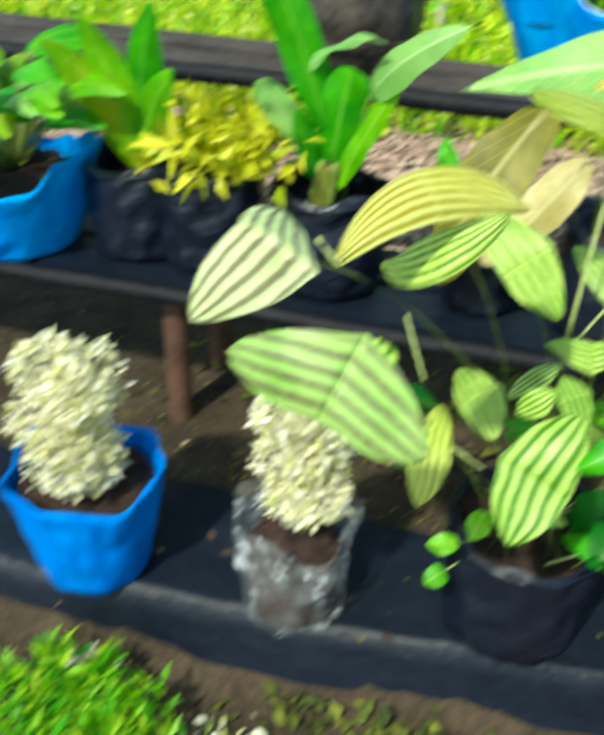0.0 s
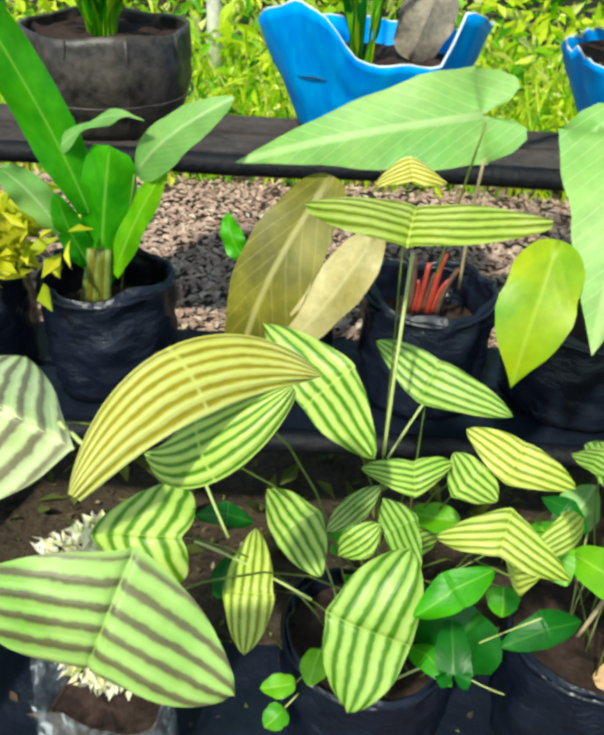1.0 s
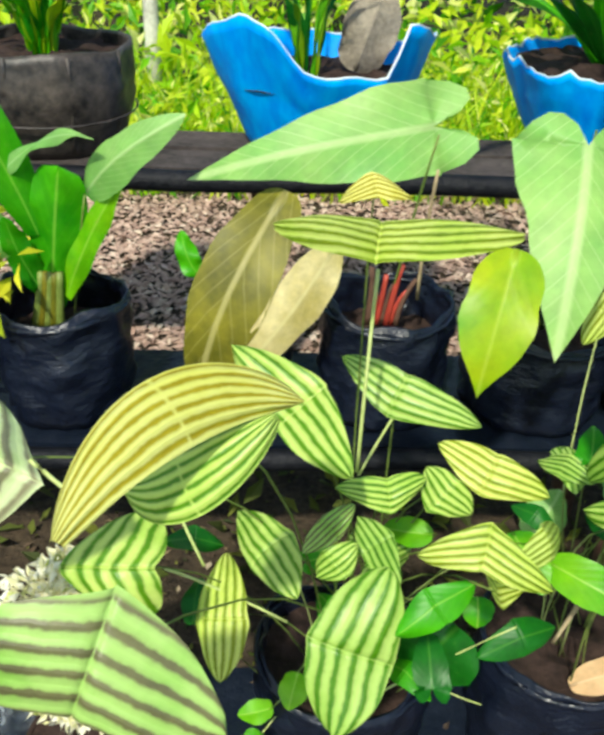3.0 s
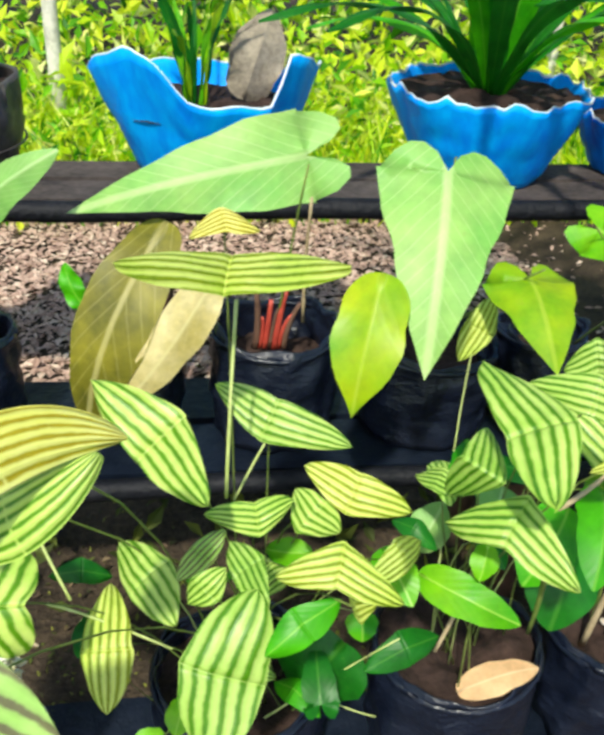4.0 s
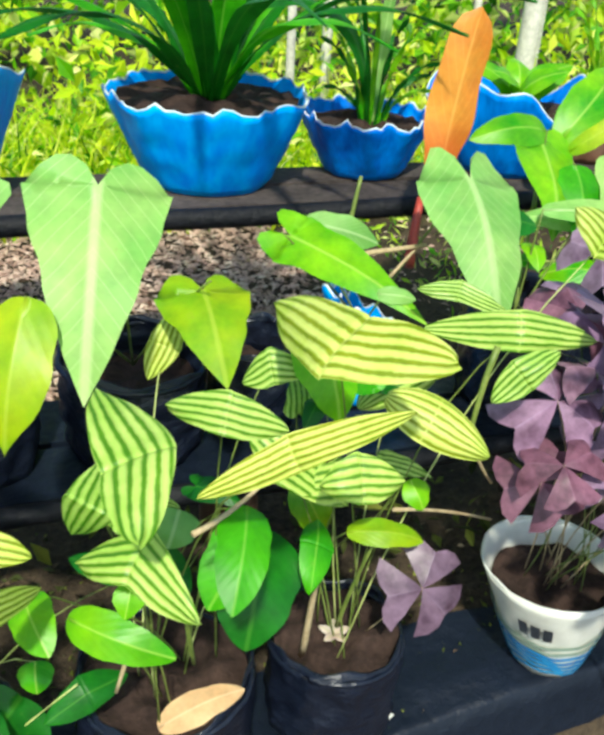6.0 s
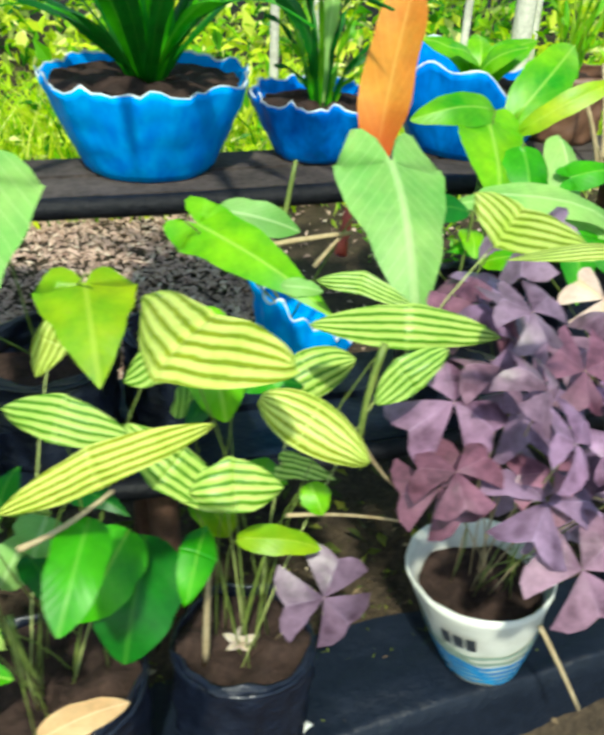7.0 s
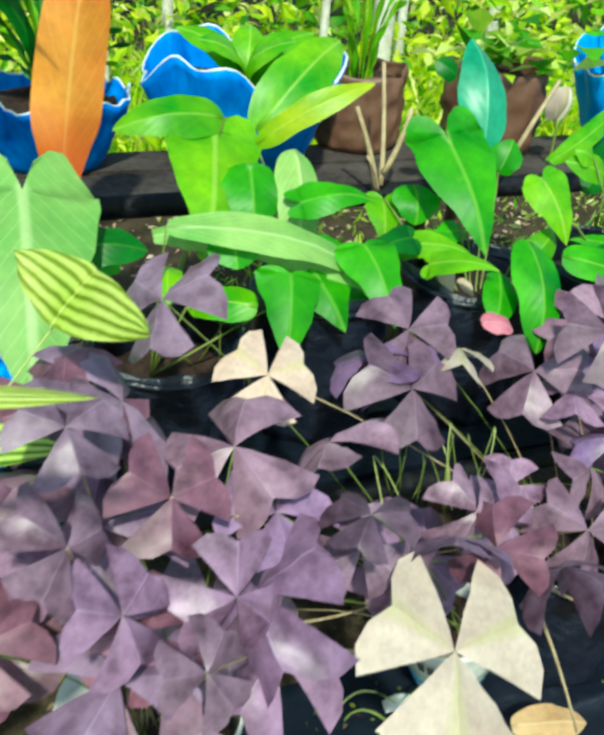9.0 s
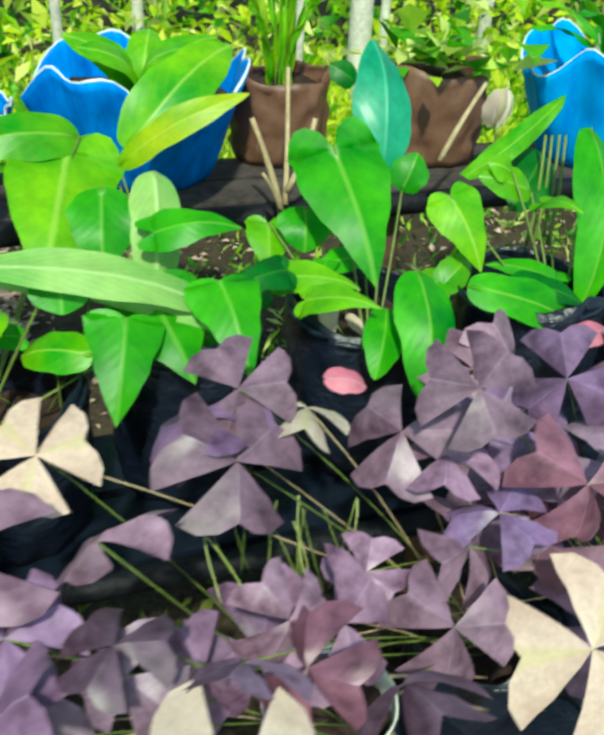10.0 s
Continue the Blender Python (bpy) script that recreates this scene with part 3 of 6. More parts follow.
def wave_rim(a):
    # broad high shoulder on one side, low front, narrow high tip on the other side, low at the back
    c, s = math.cos(a), math.sin(a)
    ease = lambda q: q * q * (3 - 2 * q)
    front = ease(min(1.0, max(0.0, (0.55 - s) / 0.7)))
    left = ease(min(1.0, max(0.0, (-0.14 - c) / 0.36)))
    right = ease(min(1.0, max(0.0, (c - 0.52) / 0.12)))
    return front * (0.058 * left * (1 - 0.6 * max(0.0, (-c - 0.68) / 0.32) ** 1.6) + 0.050 * right * (1 - 0.45 * max(0.0, (c - 0.82) / 0.18) ** 1.5)) + 0.003 * math.sin(13 * a) + 0.003 * math.sin(7 * a + 1) - 0.006


def wave_rim_back(a):
    return 0.022 * math.sin(3 * a + 2.2) + 0.008 * math.sin(9 * a)


pot_one = blue_pot("large bright blue plastic pot with a deep wavy cut rim", 0.092, 1.285, 0.642, 0.088, 0.150, 0.126, wave_rim, folds=6, depth=0.005, fill=0.72)
pot_two = blue_pot("bright blue plastic pot with ragged rim holding a strap-leaved plant", 0.480, 1.285, 0.642, 0.084, 0.139, 0.122, scallop, folds=7, depth=0.005, fill=0.93)
pot_three = blue_pot("small blue plastic pot with ragged rim and a grassy plant", 0.724, 1.30, 0.642, 0.058, 0.098, 0.085, scallop, M_BLUE_DARK, 9, 0.004, fill=0.85)
pot_four = blue_pot("deep blue plastic pot with a torn pale rim", 0.965, 1.30, 0.642, 0.082, 0.128, 0.115, wave_rim_back, M_BLUE_DARK, 8, 0.006, fill=0.75)
pot_five = blue_pot("bright blue plastic pot with folded wall", 1.585, 1.24, 0.642, 0.085, 0.125, 0.13, wave_rim_back, M_BLUE, 8, 0.008, turn=1.0, fill=0.7)
dull_pot = thing("potted_plant", "wide dusty black plastic pot full of grassy shoots", "potted plant", "plants on the high bench")
vessel(dull_pot, (-0.262, 1.27, 0.642), 0.088, 0.106, 0.128, M_DULL, 9, 0.003, lambda a: 0.003 * math.sin(4 * a), 0.004, wrinkle=0.004, bulge=0.012, label="ribbed dusty black pot")
soil(dull_pot, (-0.262, 1.27, 0.755), 0.1)
ring = [(-0.262 + 0.1125 * math.cos(t * math.pi / 18), 1.27 + 0.1125 * math.sin(t * math.pi / 18), 0.688) for t in range(37)]
tube("raised_ring", ring, 0.0016, 0.0016, M_DULL, dull_pot)
for t in range(9):
    q = t * 0.698 + 0.3
    tube("rib", [(-0.262 + 0.094 * math.cos(q), 1.27 + 0.094 * math.sin(q), 0.65), (-0.262 + 0.113 * math.cos(q), 1.27 + 0.113 * math.sin(q), 0.705), (-0.262 + 0.108 * math.cos(q), 1.27 + 0.108 * math.sin(q), 0.768)], 0.003, 0.003, M_DULL, dull_pot)
brown_pot = black_bag("brown plastic pot of thin upright stems", 1.145, 1.33, 0.642, 0.062, 0.105, "plants on the high bench", M_BROWN, 0.85, rimlip=False)
brown_pot_two = black_bag("dark brown plastic pot with leafy top", 1.345, 1.30, 0.642, 0.07, 0.115, "plants on the high bench", M_BROWN, 0.85, rimlip=False)

bag_a = black_bag("black grow bag with a thick green strap-leaved rosette", -0.178, 0.885, 0.482, 0.066, 0.125)
bag_b = black_bag("black grow bag with a frilly yellow-green plant", -0.335, 0.90, 0.482, 0.066, 0.125)
bag_c = black_bag("small black grow bag with a bronze leaf", 0.005, 0.895, 0.482, 0.048, 0.115)
bag_d = black_bag("black grow bag with a red-stemmed plant", 0.150, 0.890, 0.482, 0.066, 0.125)
bag_e = black_bag("black grow bag under a broad heart-shaped leaf", 0.315, 0.895, 0.482, 0.075, 0.105)
bag_f = black_bag("black grow bag with lime green leaves", 0.445, 0.90, 0.482, 0.047, 0.11)
bag_g = black_bag("black grow bag with arrow-shaped leaves", 0.775, 0.89, 0.482, 0.070, 0.13)
bag_h = black_bag("black grow bag with broad glossy leaves", 0.935, 0.920, 0.482, 0.066, 0.158, fill=0.8)
bag_i = black_bag("black grow bag with hanging green leaves", 1.10, 0.915, 0.482, 0.068, 0.158, fill=0.8)
bag_j = black_bag("black grow bag with tall green leaves", 1.275, 0.915, 0.482, 0.070, 0.158, fill=0.8)
bag_k = black_bag("black grow bag with leafy green top", 1.45, 0.925, 0.482, 0.067, 0.158, fill=0.8)
low_a = black_bag("black grow bag of striped bat-wing leaves", 0.10, 0.625, 0.27, 0.075, 0.135, "plants on the ground sheet", fill=0.82)
low_b = black_bag("black grow bag of striped leaves, tan leaf on its soil", 0.30, 0.635, 0.27, 0.075, 0.145, "plants on the ground sheet", fill=0.93)
low_c = black_bag("black grow bag of thin-stemmed striped leaves", 0.468, 0.655, 0.27, 0.064, 0.125, "plants on the ground sheet", fill=0.92)
low_e = black_bag("black grow bag of purple clover", 1.155, 0.72, 0.27, 0.065, 0.14, "plants on the ground sheet", fill=0.82)
low_f = black_bag("black grow bag of purple clover", 1.315, 0.74, 0.27, 0.065, 0.14, "plants on the ground sheet", fill=0.82)

# white printed tubs with blue bands
def printed_tub(label, x, y, z, marks, size=1.0):
    t = thing("potted_plant", label, "potted plant", "plants on the ground sheet")
    vessel(t, (x, y, z), 0.036, 0.074, 0.14, M_WHITE, wall=0.002, wrinkle=0.0015, name="tub", lip=M_WHITE)
    soil(t, (x, y, z + 0.112), 0.062)
    for i in range(7):
        def band(u, v, i=i):
            a = 2 * math.pi * v
            h = 0.010 + i * 0.0105 + 0.0062 * u + 0.006 * math.sin(2 * a + 0.5 * i) + 0.0015 * math.sin(9 * a + i)
            r = 0.0385 + 0.038 * (max(h, 0.001) / 0.14) ** 0.85
            return (x + r * math.cos(a), y + r * math.sin(a), z + h)

        vs, fs, uvs = grid(band, 1, 60, closed=True)
        sheet("printed_band", vs, fs, M_PRINT_BLUE if i < 5 else M_PRINT_GREY, t)
    for k in range(marks):
        def mark(u, v, k=k):
            a = radians(-150 + 11 * k + 8 * v)
            h = 0.086 + 0.022 * u
            r = 0.0385 + 0.0382 * (h / 0.14) ** 0.85 + 0.0008
            return (x + r * math.cos(a), y + r * math.sin(a), z + h)

        vs, fs, uvs = grid(mark, 3, 3)
        sheet("printed_mark", vs, fs, M_PRINT_BLACK, t)
    # it leans on its foot, rim to one side
    lean = Matrix.Translation((x + 0.022, y, z)) @ Matrix.Shear("XY", 4, (-0.157, 0.0)) @ Matrix.Scale(size, 4) @ Matrix.Translation((-x, -y, -z))
    for piece in t.children_recursive:
        piece.data.transform(lean)
    return t


TX, TY, TZ = 0.712, 0.665, 0.272
tub = printed_tub("white printed plastic tub of purple clover with blue bands", TX, TY, TZ, 3)
# added tub, stands in for a clear yellowish bag with something blue
low_d = printed_tub("white and blue tub standing in for a clear yellowish bag under purple clover", 1.0, 0.705, 0.272, 2, 0.78)

# ---- behind the benches ----
for x, y, r in ((1.74, 2.5, 0.03), (1.60, 2.6, 0.012), (1.90, 2.7, 0.014), (2.35, 2.9, 0.02), (0.95, 2.4, 0.012), (2.6, 2.6, 0.018), (1.2, 2.8, 0.016), (-0.3, 2.6, 0.02), (3.1, 3.0, 0.03)):
    t = thing("tree", "slender pale tree trunk behind the benches", "tree", "pale trunks")
    tube("trunk", [(x, y, 0.2), (x + R.uniform(-0.02, 0.02), y, 1.0), (x + R.uniform(-0.06, 0.06), y + 0.05, 3.1)], r * 1.1, r * 0.8, M_TRUNK, t, sides=10)
    vs_at = (x, y)
    flakes("crown", 260, lambda: (Vector((vs_at[0] + R.gauss(0, 0.45), vs_at[1] + 0.3 + R.gauss(0, 0.35), 3.1 + R.gauss(0, 0.3))), (0, 0, 0)), 0.09, M_HEDGE, t)


def weeds(x0, x1, y0, y1, top, power=1.0):
    def where():
        x = R.uniform(x0, x1)
        y = y0 + (y1 - y0) * R.random() ** power
        h = top * (0.55 + 0.6 * noise.noise(Vector((x * 2.2, y * 2.2, 1)))) * R.random() ** 0.7
        return Vector((x, y, 0.25 + max(0.0, h))), (0, -0.2, 0.5)
    return where


flakes("undergrowth", 15000, weeds(-2.2, 3.6, 2.05, 2.8, 0.32), 0.045, M_UNDER, flat=0.9, label="sunlit yellow-green weeds and grass behind the bench", category="undergrowth", slim=0.35)
flakes("leaf_litter", 1300, on_ground(0.76, 2.6, 1.15, 2.2), 0.017, M_LITTER, flat=0.25, label="thin dry leaves on shaded earth among weeds", category="leaf litter")
flakes("undergrowth", 2200, weeds(0.98, 2.6, 1.0, 2.0, 0.17), 0.032, M_HEDGE, flat=1.0, label="green weeds on the shaded earth under the bench", category="undergrowth", slim=0.25)
flakes("undergrowth", 9000, weeds(-3.5, 5.0, 2.3, 3.6, 0.55), 0.06, M_UNDER, flat=0.9, label="sunlit green undergrowth farther back", category="undergrowth", slim=0.45)
flakes("thicket", 16000, weeds(-5.0, 8.0, 3.4, 5.5, 1.7), 0.10, M_HEDGE, flat=0.9, label="dense green thicket in the distance", category="thicket", slim=0.5)


def grass_blades(count):
    vs, fs = [], []
    for _ in range(count):
        x, y = R.uniform(-1.6, 2.8), R.uniform(2.05, 2.8)
        h = R.uniform(0.08, 0.32)
        a = R.uniform(0, 6.28)
        w = R.uniform(0.002, 0.005)
        lean = Vector((R.gauss(0, 0.35), R.gauss(0, 0.35), 1)) * h
        s = Vector((math.cos(a), math.sin(a), 0)) * w
        p = Vector((x, y, 0.25))
        i = len(vs)
        vs += [p - s, p + s, p + lean * 0.6 - s * 0.8, p + lean * 0.6 + s * 0.8, p + lean + Vector((lean.x, lean.y, -0.2 * h)) * 0.4]
        fs += [(i, i + 1, i + 3, i + 2), (i + 2, i + 3, i + 4)]
    return vs, fs


vs, fs = grass_blades(7000)
tagged(sheet("grass", vs, fs, M_UNDER, smooth=False), "tall bright grass behind the bench", "grass", kind="stuff")
# ---- more pots ----
M_SHEATH = surface("dry papery sheath", (0.10, 0.08, 0.055), (0.36, 0.30, 0.22), 30, 0.7, 0.4, 5)
blue_low = thing("potted_plant", "tilted blue plastic bag pot with a ragged pale rim", "potted plant", "plants on the low bench")
vessel(blue_low, (0.598, 0.935, 0.482), 0.041, 0.055, 0.098, M_BLUE, 9, 0.005, lambda a: -0.035 * math.cos(a) + 0.006 * math.sin(13 * a), 0.003, lip=M_CUT, wrinkle=0.005, label="blue plastic pot with a ragged edge")
soil(blue_low, (0.598, 0.935, 0.532), 0.042)
side_bag = black_bag("black grow bag with a tall broad-leaved plant", -0.43, 0.90, 0.482, 0.066, 0.12)
big_blue = thing("potted_plant", "wide bright blue plastic pot of small oval leaves", "potted plant", "plants on the low bench")
vessel(big_blue, (-0.60, 0.865, 0.482), 0.085, 0.115, 0.11, M_BLUE, 5, 0.008, lambda a: 0.02 * math.sin(2 * a + 1.2) + 0.004 * math.sin(11 * a), 0.003, wrinkle=0.004, label="bright blue plastic pot")
soil(big_blue, (-0.60, 0.865, 0.565), 0.095)
small_blue = thing("potted_plant", "blue plastic pot with a tall cream flower head", "potted plant", "plants on the ground sheet")
vessel(small_blue, (-0.345, 0.56, 0.268), 0.058, 0.080, 0.135, M_BLUE_DARK, 7, 0.003, lambda a: 0.008 * math.sin(3 * a), 0.003, wrinkle=0.004, label="dented blue plastic pot")
soil(small_blue, (-0.345, 0.56, 0.375), 0.07)
white_bag = thing("potted_plant", "clear plastic bag of soil with a cream flower head", "potted plant", "plants on the ground sheet")
vessel(white_bag, (-0.122, 0.57, 0.268), 0.052, 0.060, 0.125, M_CLEAR, 7, 0.004, lambda a: 0.014 * math.sin(3 * a + 1) + 0.008 * math.sin(7 * a), 0.001, wrinkle=0.008, name="bag", label="crumpled clear plastic bag")
vessel(white_bag, (-0.122, 0.57, 0.27), 0.044, 0.049, 0.075, M_SOIL, wall=0.004, wrinkle=0.004, name="soil_block")
soil(white_bag, (-0.122, 0.57, 0.342), 0.047)


def flower_head(parent, centre, rx, rz, count):
    c = Vector(centre)

    lobes = [(c + Vector((R.uniform(-0.45, 0.45) * rx, R.uniform(-0.45, 0.45) * rx, rz * (-0.75 + 1.5 * k / 10))), rx * R.uniform(0.42, 0.66)) for k in range(11)]

    def where():
        d = Vector((R.gauss(0, 1), R.gauss(0, 1), R.gauss(0, 1))).normalized()
        p, r = R.choice(lobes)
        return p + d * r * R.uniform(0.6, 1.0), d * 1.2

    flakes("petals", count, where, 0.0095, M_FLOWER, parent, flat=1.0, slim=0.55)
    tube("stem", [c - Vector((0, 0, rz * 1.6)), c - Vector((0.004, 0, rz)), c], 0.004, 0.003, M_STEM, parent)


flower_head(small_blue, (-0.345, 0.56, 0.465), 0.060, 0.074, 4600)
flower_head(white_bag, (-0.112, 0.575, 0.478), 0.058, 0.070, 4400)
for k in range(46):
    a, e = R.uniform(0, 6.28), R.uniform(0.4, 1.0)
    q = R.uniform(0.02, 0.11)
    b = Vector((-0.60 + q * math.cos(a), 0.88 + q * math.sin(a), 0.575 + 0.14 * e))
    leaf(big_blue, b, b + Vector((math.cos(a) * 0.09, math.sin(a) * 0.09 - 0.01, 0.01)), 0.035, R.choice((M_LIME, M_GREEN, M_GREY, M_GREEN, M_YELLOW)), sag=0.1)
    tube("stem", [(-0.60, 0.885, 0.56), b - Vector((0, 0, 0.03)), b], 0.002, 0.0015, M_STEM, big_blue)
for a, l, m in ((100, 0.20, M_LIME), (75, 0.22, M_GREEN), (120, 0.17, M_YELLOW), (60, 0.15, M_LIME)):
    q = radians(a)
    strap(side_bag, (-0.43, 0.90, 0.57), (-0.43 + 0.35 * l * math.cos(q), 0.88, 0.57 + 0.55 * l), (-0.43 + l * math.cos(q), 0.85, 0.57 + l), 0.05, m, facing=(0, -0.9, 0.3))
flakes("frilly_leaves", 420, lambda: (Vector((-0.305 + R.gauss(0, 0.04), 0.88 + R.gauss(0, 0.035), 0.615 + abs(R.gauss(0, 0.028)))), (0, -0.2, 0.5)), 0.035, island_leaf("frilly yellow leaves", ((0.0, (0.3, 0.42, 0.01)), (0.5, (0.62, 0.62, 0.02)), (1.0, (0.85, 0.8, 0.06)))), bag_b, flat=0.8, slim=0.4)
fern = thing("fern", "bright green feathery fern on the earth before the step", "fern")
M_FERN = island_leaf("bright fern", ((0.0, (0.05, 0.34, 0.003)), (0.6, (0.26, 0.58, 0.008)), (1.0, (0.5, 0.70, 0.03))))
for k in range(9):
    q = k * 0.70

    def along(q=q):
        s = R.random()
        return Vector((-0.30 + math.cos(q) * 0.11 * s + R.gauss(0, 0.008), 0.40 + math.sin(q) * 0.08 * s + R.gauss(0, 0.008), 0.18 + 0.15 * s - 0.12 * s * s + R.gauss(0, 0.006))), (0, -0.2, 0.5)

    flakes("frond", 170, along, 0.022, M_FERN, fern, flat=0.8, slim=0.3)
flakes("low_weeds", 260, lambda: (Vector((0.0 + R.gauss(0, 0.09), 0.50 + R.gauss(0, 0.02), 0.165 + abs(R.gauss(0, 0.01)))), (0, -0.2, 0.6)), 0.018, M_MOSS, flat=0.8, slim=0.6, label="small yellow-green weeds on the earth", category="weeds")

# ---- plants in the blue pots on the high bench ----
def rosette(parent, centre, count, length, width, material, lean, start=0.0, spread=6.283, low=0.35):
    c = Vector(centre)
    for k in range(count):
        a = start + spread * (k + R.uniform(-0.3, 0.3)) / count
        l = length * R.uniform(0.75, 1.15)
        e = R.uniform(low, 1.0)
        d = Vector((math.cos(a), math.sin(a), 0))
        strap(parent, c + d * 0.012, c + d * l * lean * 0.45 + Vector((0, 0, l * 0.55 * e)), c + d * l * lean + Vector((0, 0, l * (0.95 * e - 0.25 * lean))), width * R.uniform(0.8, 1.2), material[k % len(material)], facing=(d.x * -1, d.y * -1, 0.8), fold=0.35)


rosette(pot_two, (0.482, 1.285, 0.75), 20, 0.42, 0.026, (M_DEEP, M_GREEN, M_DEEP), 1.0)
rosette(pot_two, (0.482, 1.285, 0.75), 6, 0.26, 0.045, (M_DEEP, M_GREEN), 0.3, low=0.8)
rosette(pot_three, (0.73, 1.30, 0.70), 16, 0.24, 0.007, (M_DEEP, M_LIME), 0.4)
strap(pot_three, (0.725, 1.30, 0.70), (0.66, 1.27, 0.86), (0.50, 1.22, 0.875), 0.026, M_DEEP)
strap(pot_three, (0.73, 1.30, 0.70), (0.735, 1.29, 0.84), (0.745, 1.27, 0.99), 0.022, M_GREY)
rosette(pot_one, (0.075, 1.28, 0.735), 12, 0.22, 0.006, (M_DEEP, M_LIME, M_YELLOW), 0.35, low=0.7)
strap(pot_one, (0.07, 1.28, 0.735), (0.06, 1.27, 0.80), (0.03, 1.25, 0.88), 0.022, M_DEEP)
leaf(pot_one, (0.14, 1.30, 0.735), (0.18, 1.33, 0.85), 0.075, M_SHEATH, facing=(0, -1, 0.3), cup=0.5, ripple=0.006, label="dry grey papery leaf sheath", name="dry_sheath")
rosette(dull_pot, (-0.262, 1.26, 0.755), 26, 0.22, 0.016, (M_LIME, M_GREEN, M_YELLOW), 0.45, low=0.6)
rosette(brown_pot, (1.145, 1.33, 0.725), 14, 0.2, 0.005, (M_LIME, M_YELLOW), 0.3, low=0.7)
flakes("leaves", 60, lambda: (Vector((1.36 + R.gauss(0, 0.05), 1.29 + R.gauss(0, 0.04), 0.75 + abs(R.gauss(0, 0.03)))), (0, -0.2, 0.3)), 0.05, M_HEDGE, brown_pot_two, slim=0.6)
rosette(pot_five, (1.585, 1.24, 0.74), 12, 0.2, 0.018, (M_LIME, M_GREEN), 0.6)
for k in range(5):
    leaf(pot_four, (0.965, 1.29, 0.73), (0.965 + 0.09 * math.cos(k * 1.3), 1.29 + 0.06 * math.sin(k * 1.3), 0.80), 0.05, M_LIME, sag=0.2)
bud = thing("flower", "single closed white flower among leaves", "flower")
leaf(bud, (1.385, 1.20, 0.700), (1.385, 1.19, 0.748), 0.040, M_CREAM, facing=(0, -1, 0.2), cup=0.8, blunt=0.7, name="petal")
leaf(bud, (1.395, 1.20, 0.700), (1.397, 1.195, 0.745), 0.035, M_FLOWER, facing=(0.4, -1, 0.2), cup=0.8, blunt=0.7, name="petal")
tube("stem", [(1.39, 1.2, 0.645), (1.39, 1.2, 0.67), (1.388, 1.2, 0.702)], 0.0022, 0.002, M_STEM, bud)

# ---- loose things ----
M_DEAD = leaf_material("red-brown dead leaf", (0.12, 0.05, 0.03), (0.34, 0.16, 0.10), (0.4, 0.2, 0.12), rough=0.7)
M_PINK_LEAF = leaf_material("pink petal skin", (0.62, 0.10, 0.22), (0.85, 0.30, 0.42), (0.9, 0.5, 0.6), rough=0.5)
dead = thing("fallen_leaf", "dry tan leaf lying on dark potting soil", "leaf")
leaf(dead, (0.283, 0.575, 0.412), (0.358, 0.585, 0.425), 0.028, M_DRY, facing=(0, -0.4, 1), cup=0.2, sag=0.12, name="blade")
brown = thing("fallen_leaf", "curled red-brown leaf on the earth by the step", "leaf")
leaf(brown, (-0.03, 0.470, 0.176), (0.03, 0.478, 0.182), 0.022, M_DEAD, facing=(0, -0.3, 1), cup=0.3, sag=0.2, name="blade")
petal_pink = thing("fallen_petal", "bright pink petal lying on clover leaves", "petal")
leaf(petal_pink, (0.988, 0.722, 0.690), (1.018, 0.718, 0.682), 0.020, M_PINK_LEAF, name="blade")
petal_red = thing("fallen_petal", "red curled petal on a grow bag rim", "petal")
leaf(petal_red, (1.236, 0.80, 0.640), (1.278, 0.795, 0.648), 0.026, M_PINK_LEAF, cup=0.5, name="blade")
star = thing("fallen_flower", "small withered cream flower on the soil", "flower")
for k in range(5):
    a = k * 1.257
    leaf(star, (0.463, 0.648, 0.392), (0.463 + 0.016 * math.cos(a), 0.648 + 0.016 * math.sin(a), 0.398), 0.008, M_CREAM, name="petal")


def scrap(label, x, y, turn, length, width, material=M_WHITE, bend=0.3):
    """A torn strip of plastic, curled, lying on the sheet."""
    t = thing("plastic_scrap", label, "litter", "torn plastic scraps")
    c, d = Vector((x, y, ground_height(x, y) + 0.012)), Vector((math.cos(radians(turn)), math.sin(radians(turn)), 0))
    side = Vector((-d.y, d.x, 0))
    ph = R.random() * 6

    def fn(u, v):
        a = 2 * math.pi * v
        w = width / 2 * (1 + 0.25 * math.sin(5 * u + ph))
        p = c + d * length * (u - 0.5) + side * w * math.cos(a)
        return p + Vector((0, 0, 0.0012 * math.sin(a) + bend * length * (0.25 - (u - 0.5) ** 2) + 0.2 * w * math.cos(a) * math.sin(4 * u + ph)))

    vs, fs, uvs = grid(fn, 10, 10, closed=True)
    fs += [tuple(range(10))[::-1], tuple(range(100, 110))]
    sheet("strip", vs, fs, material, t)
    return t


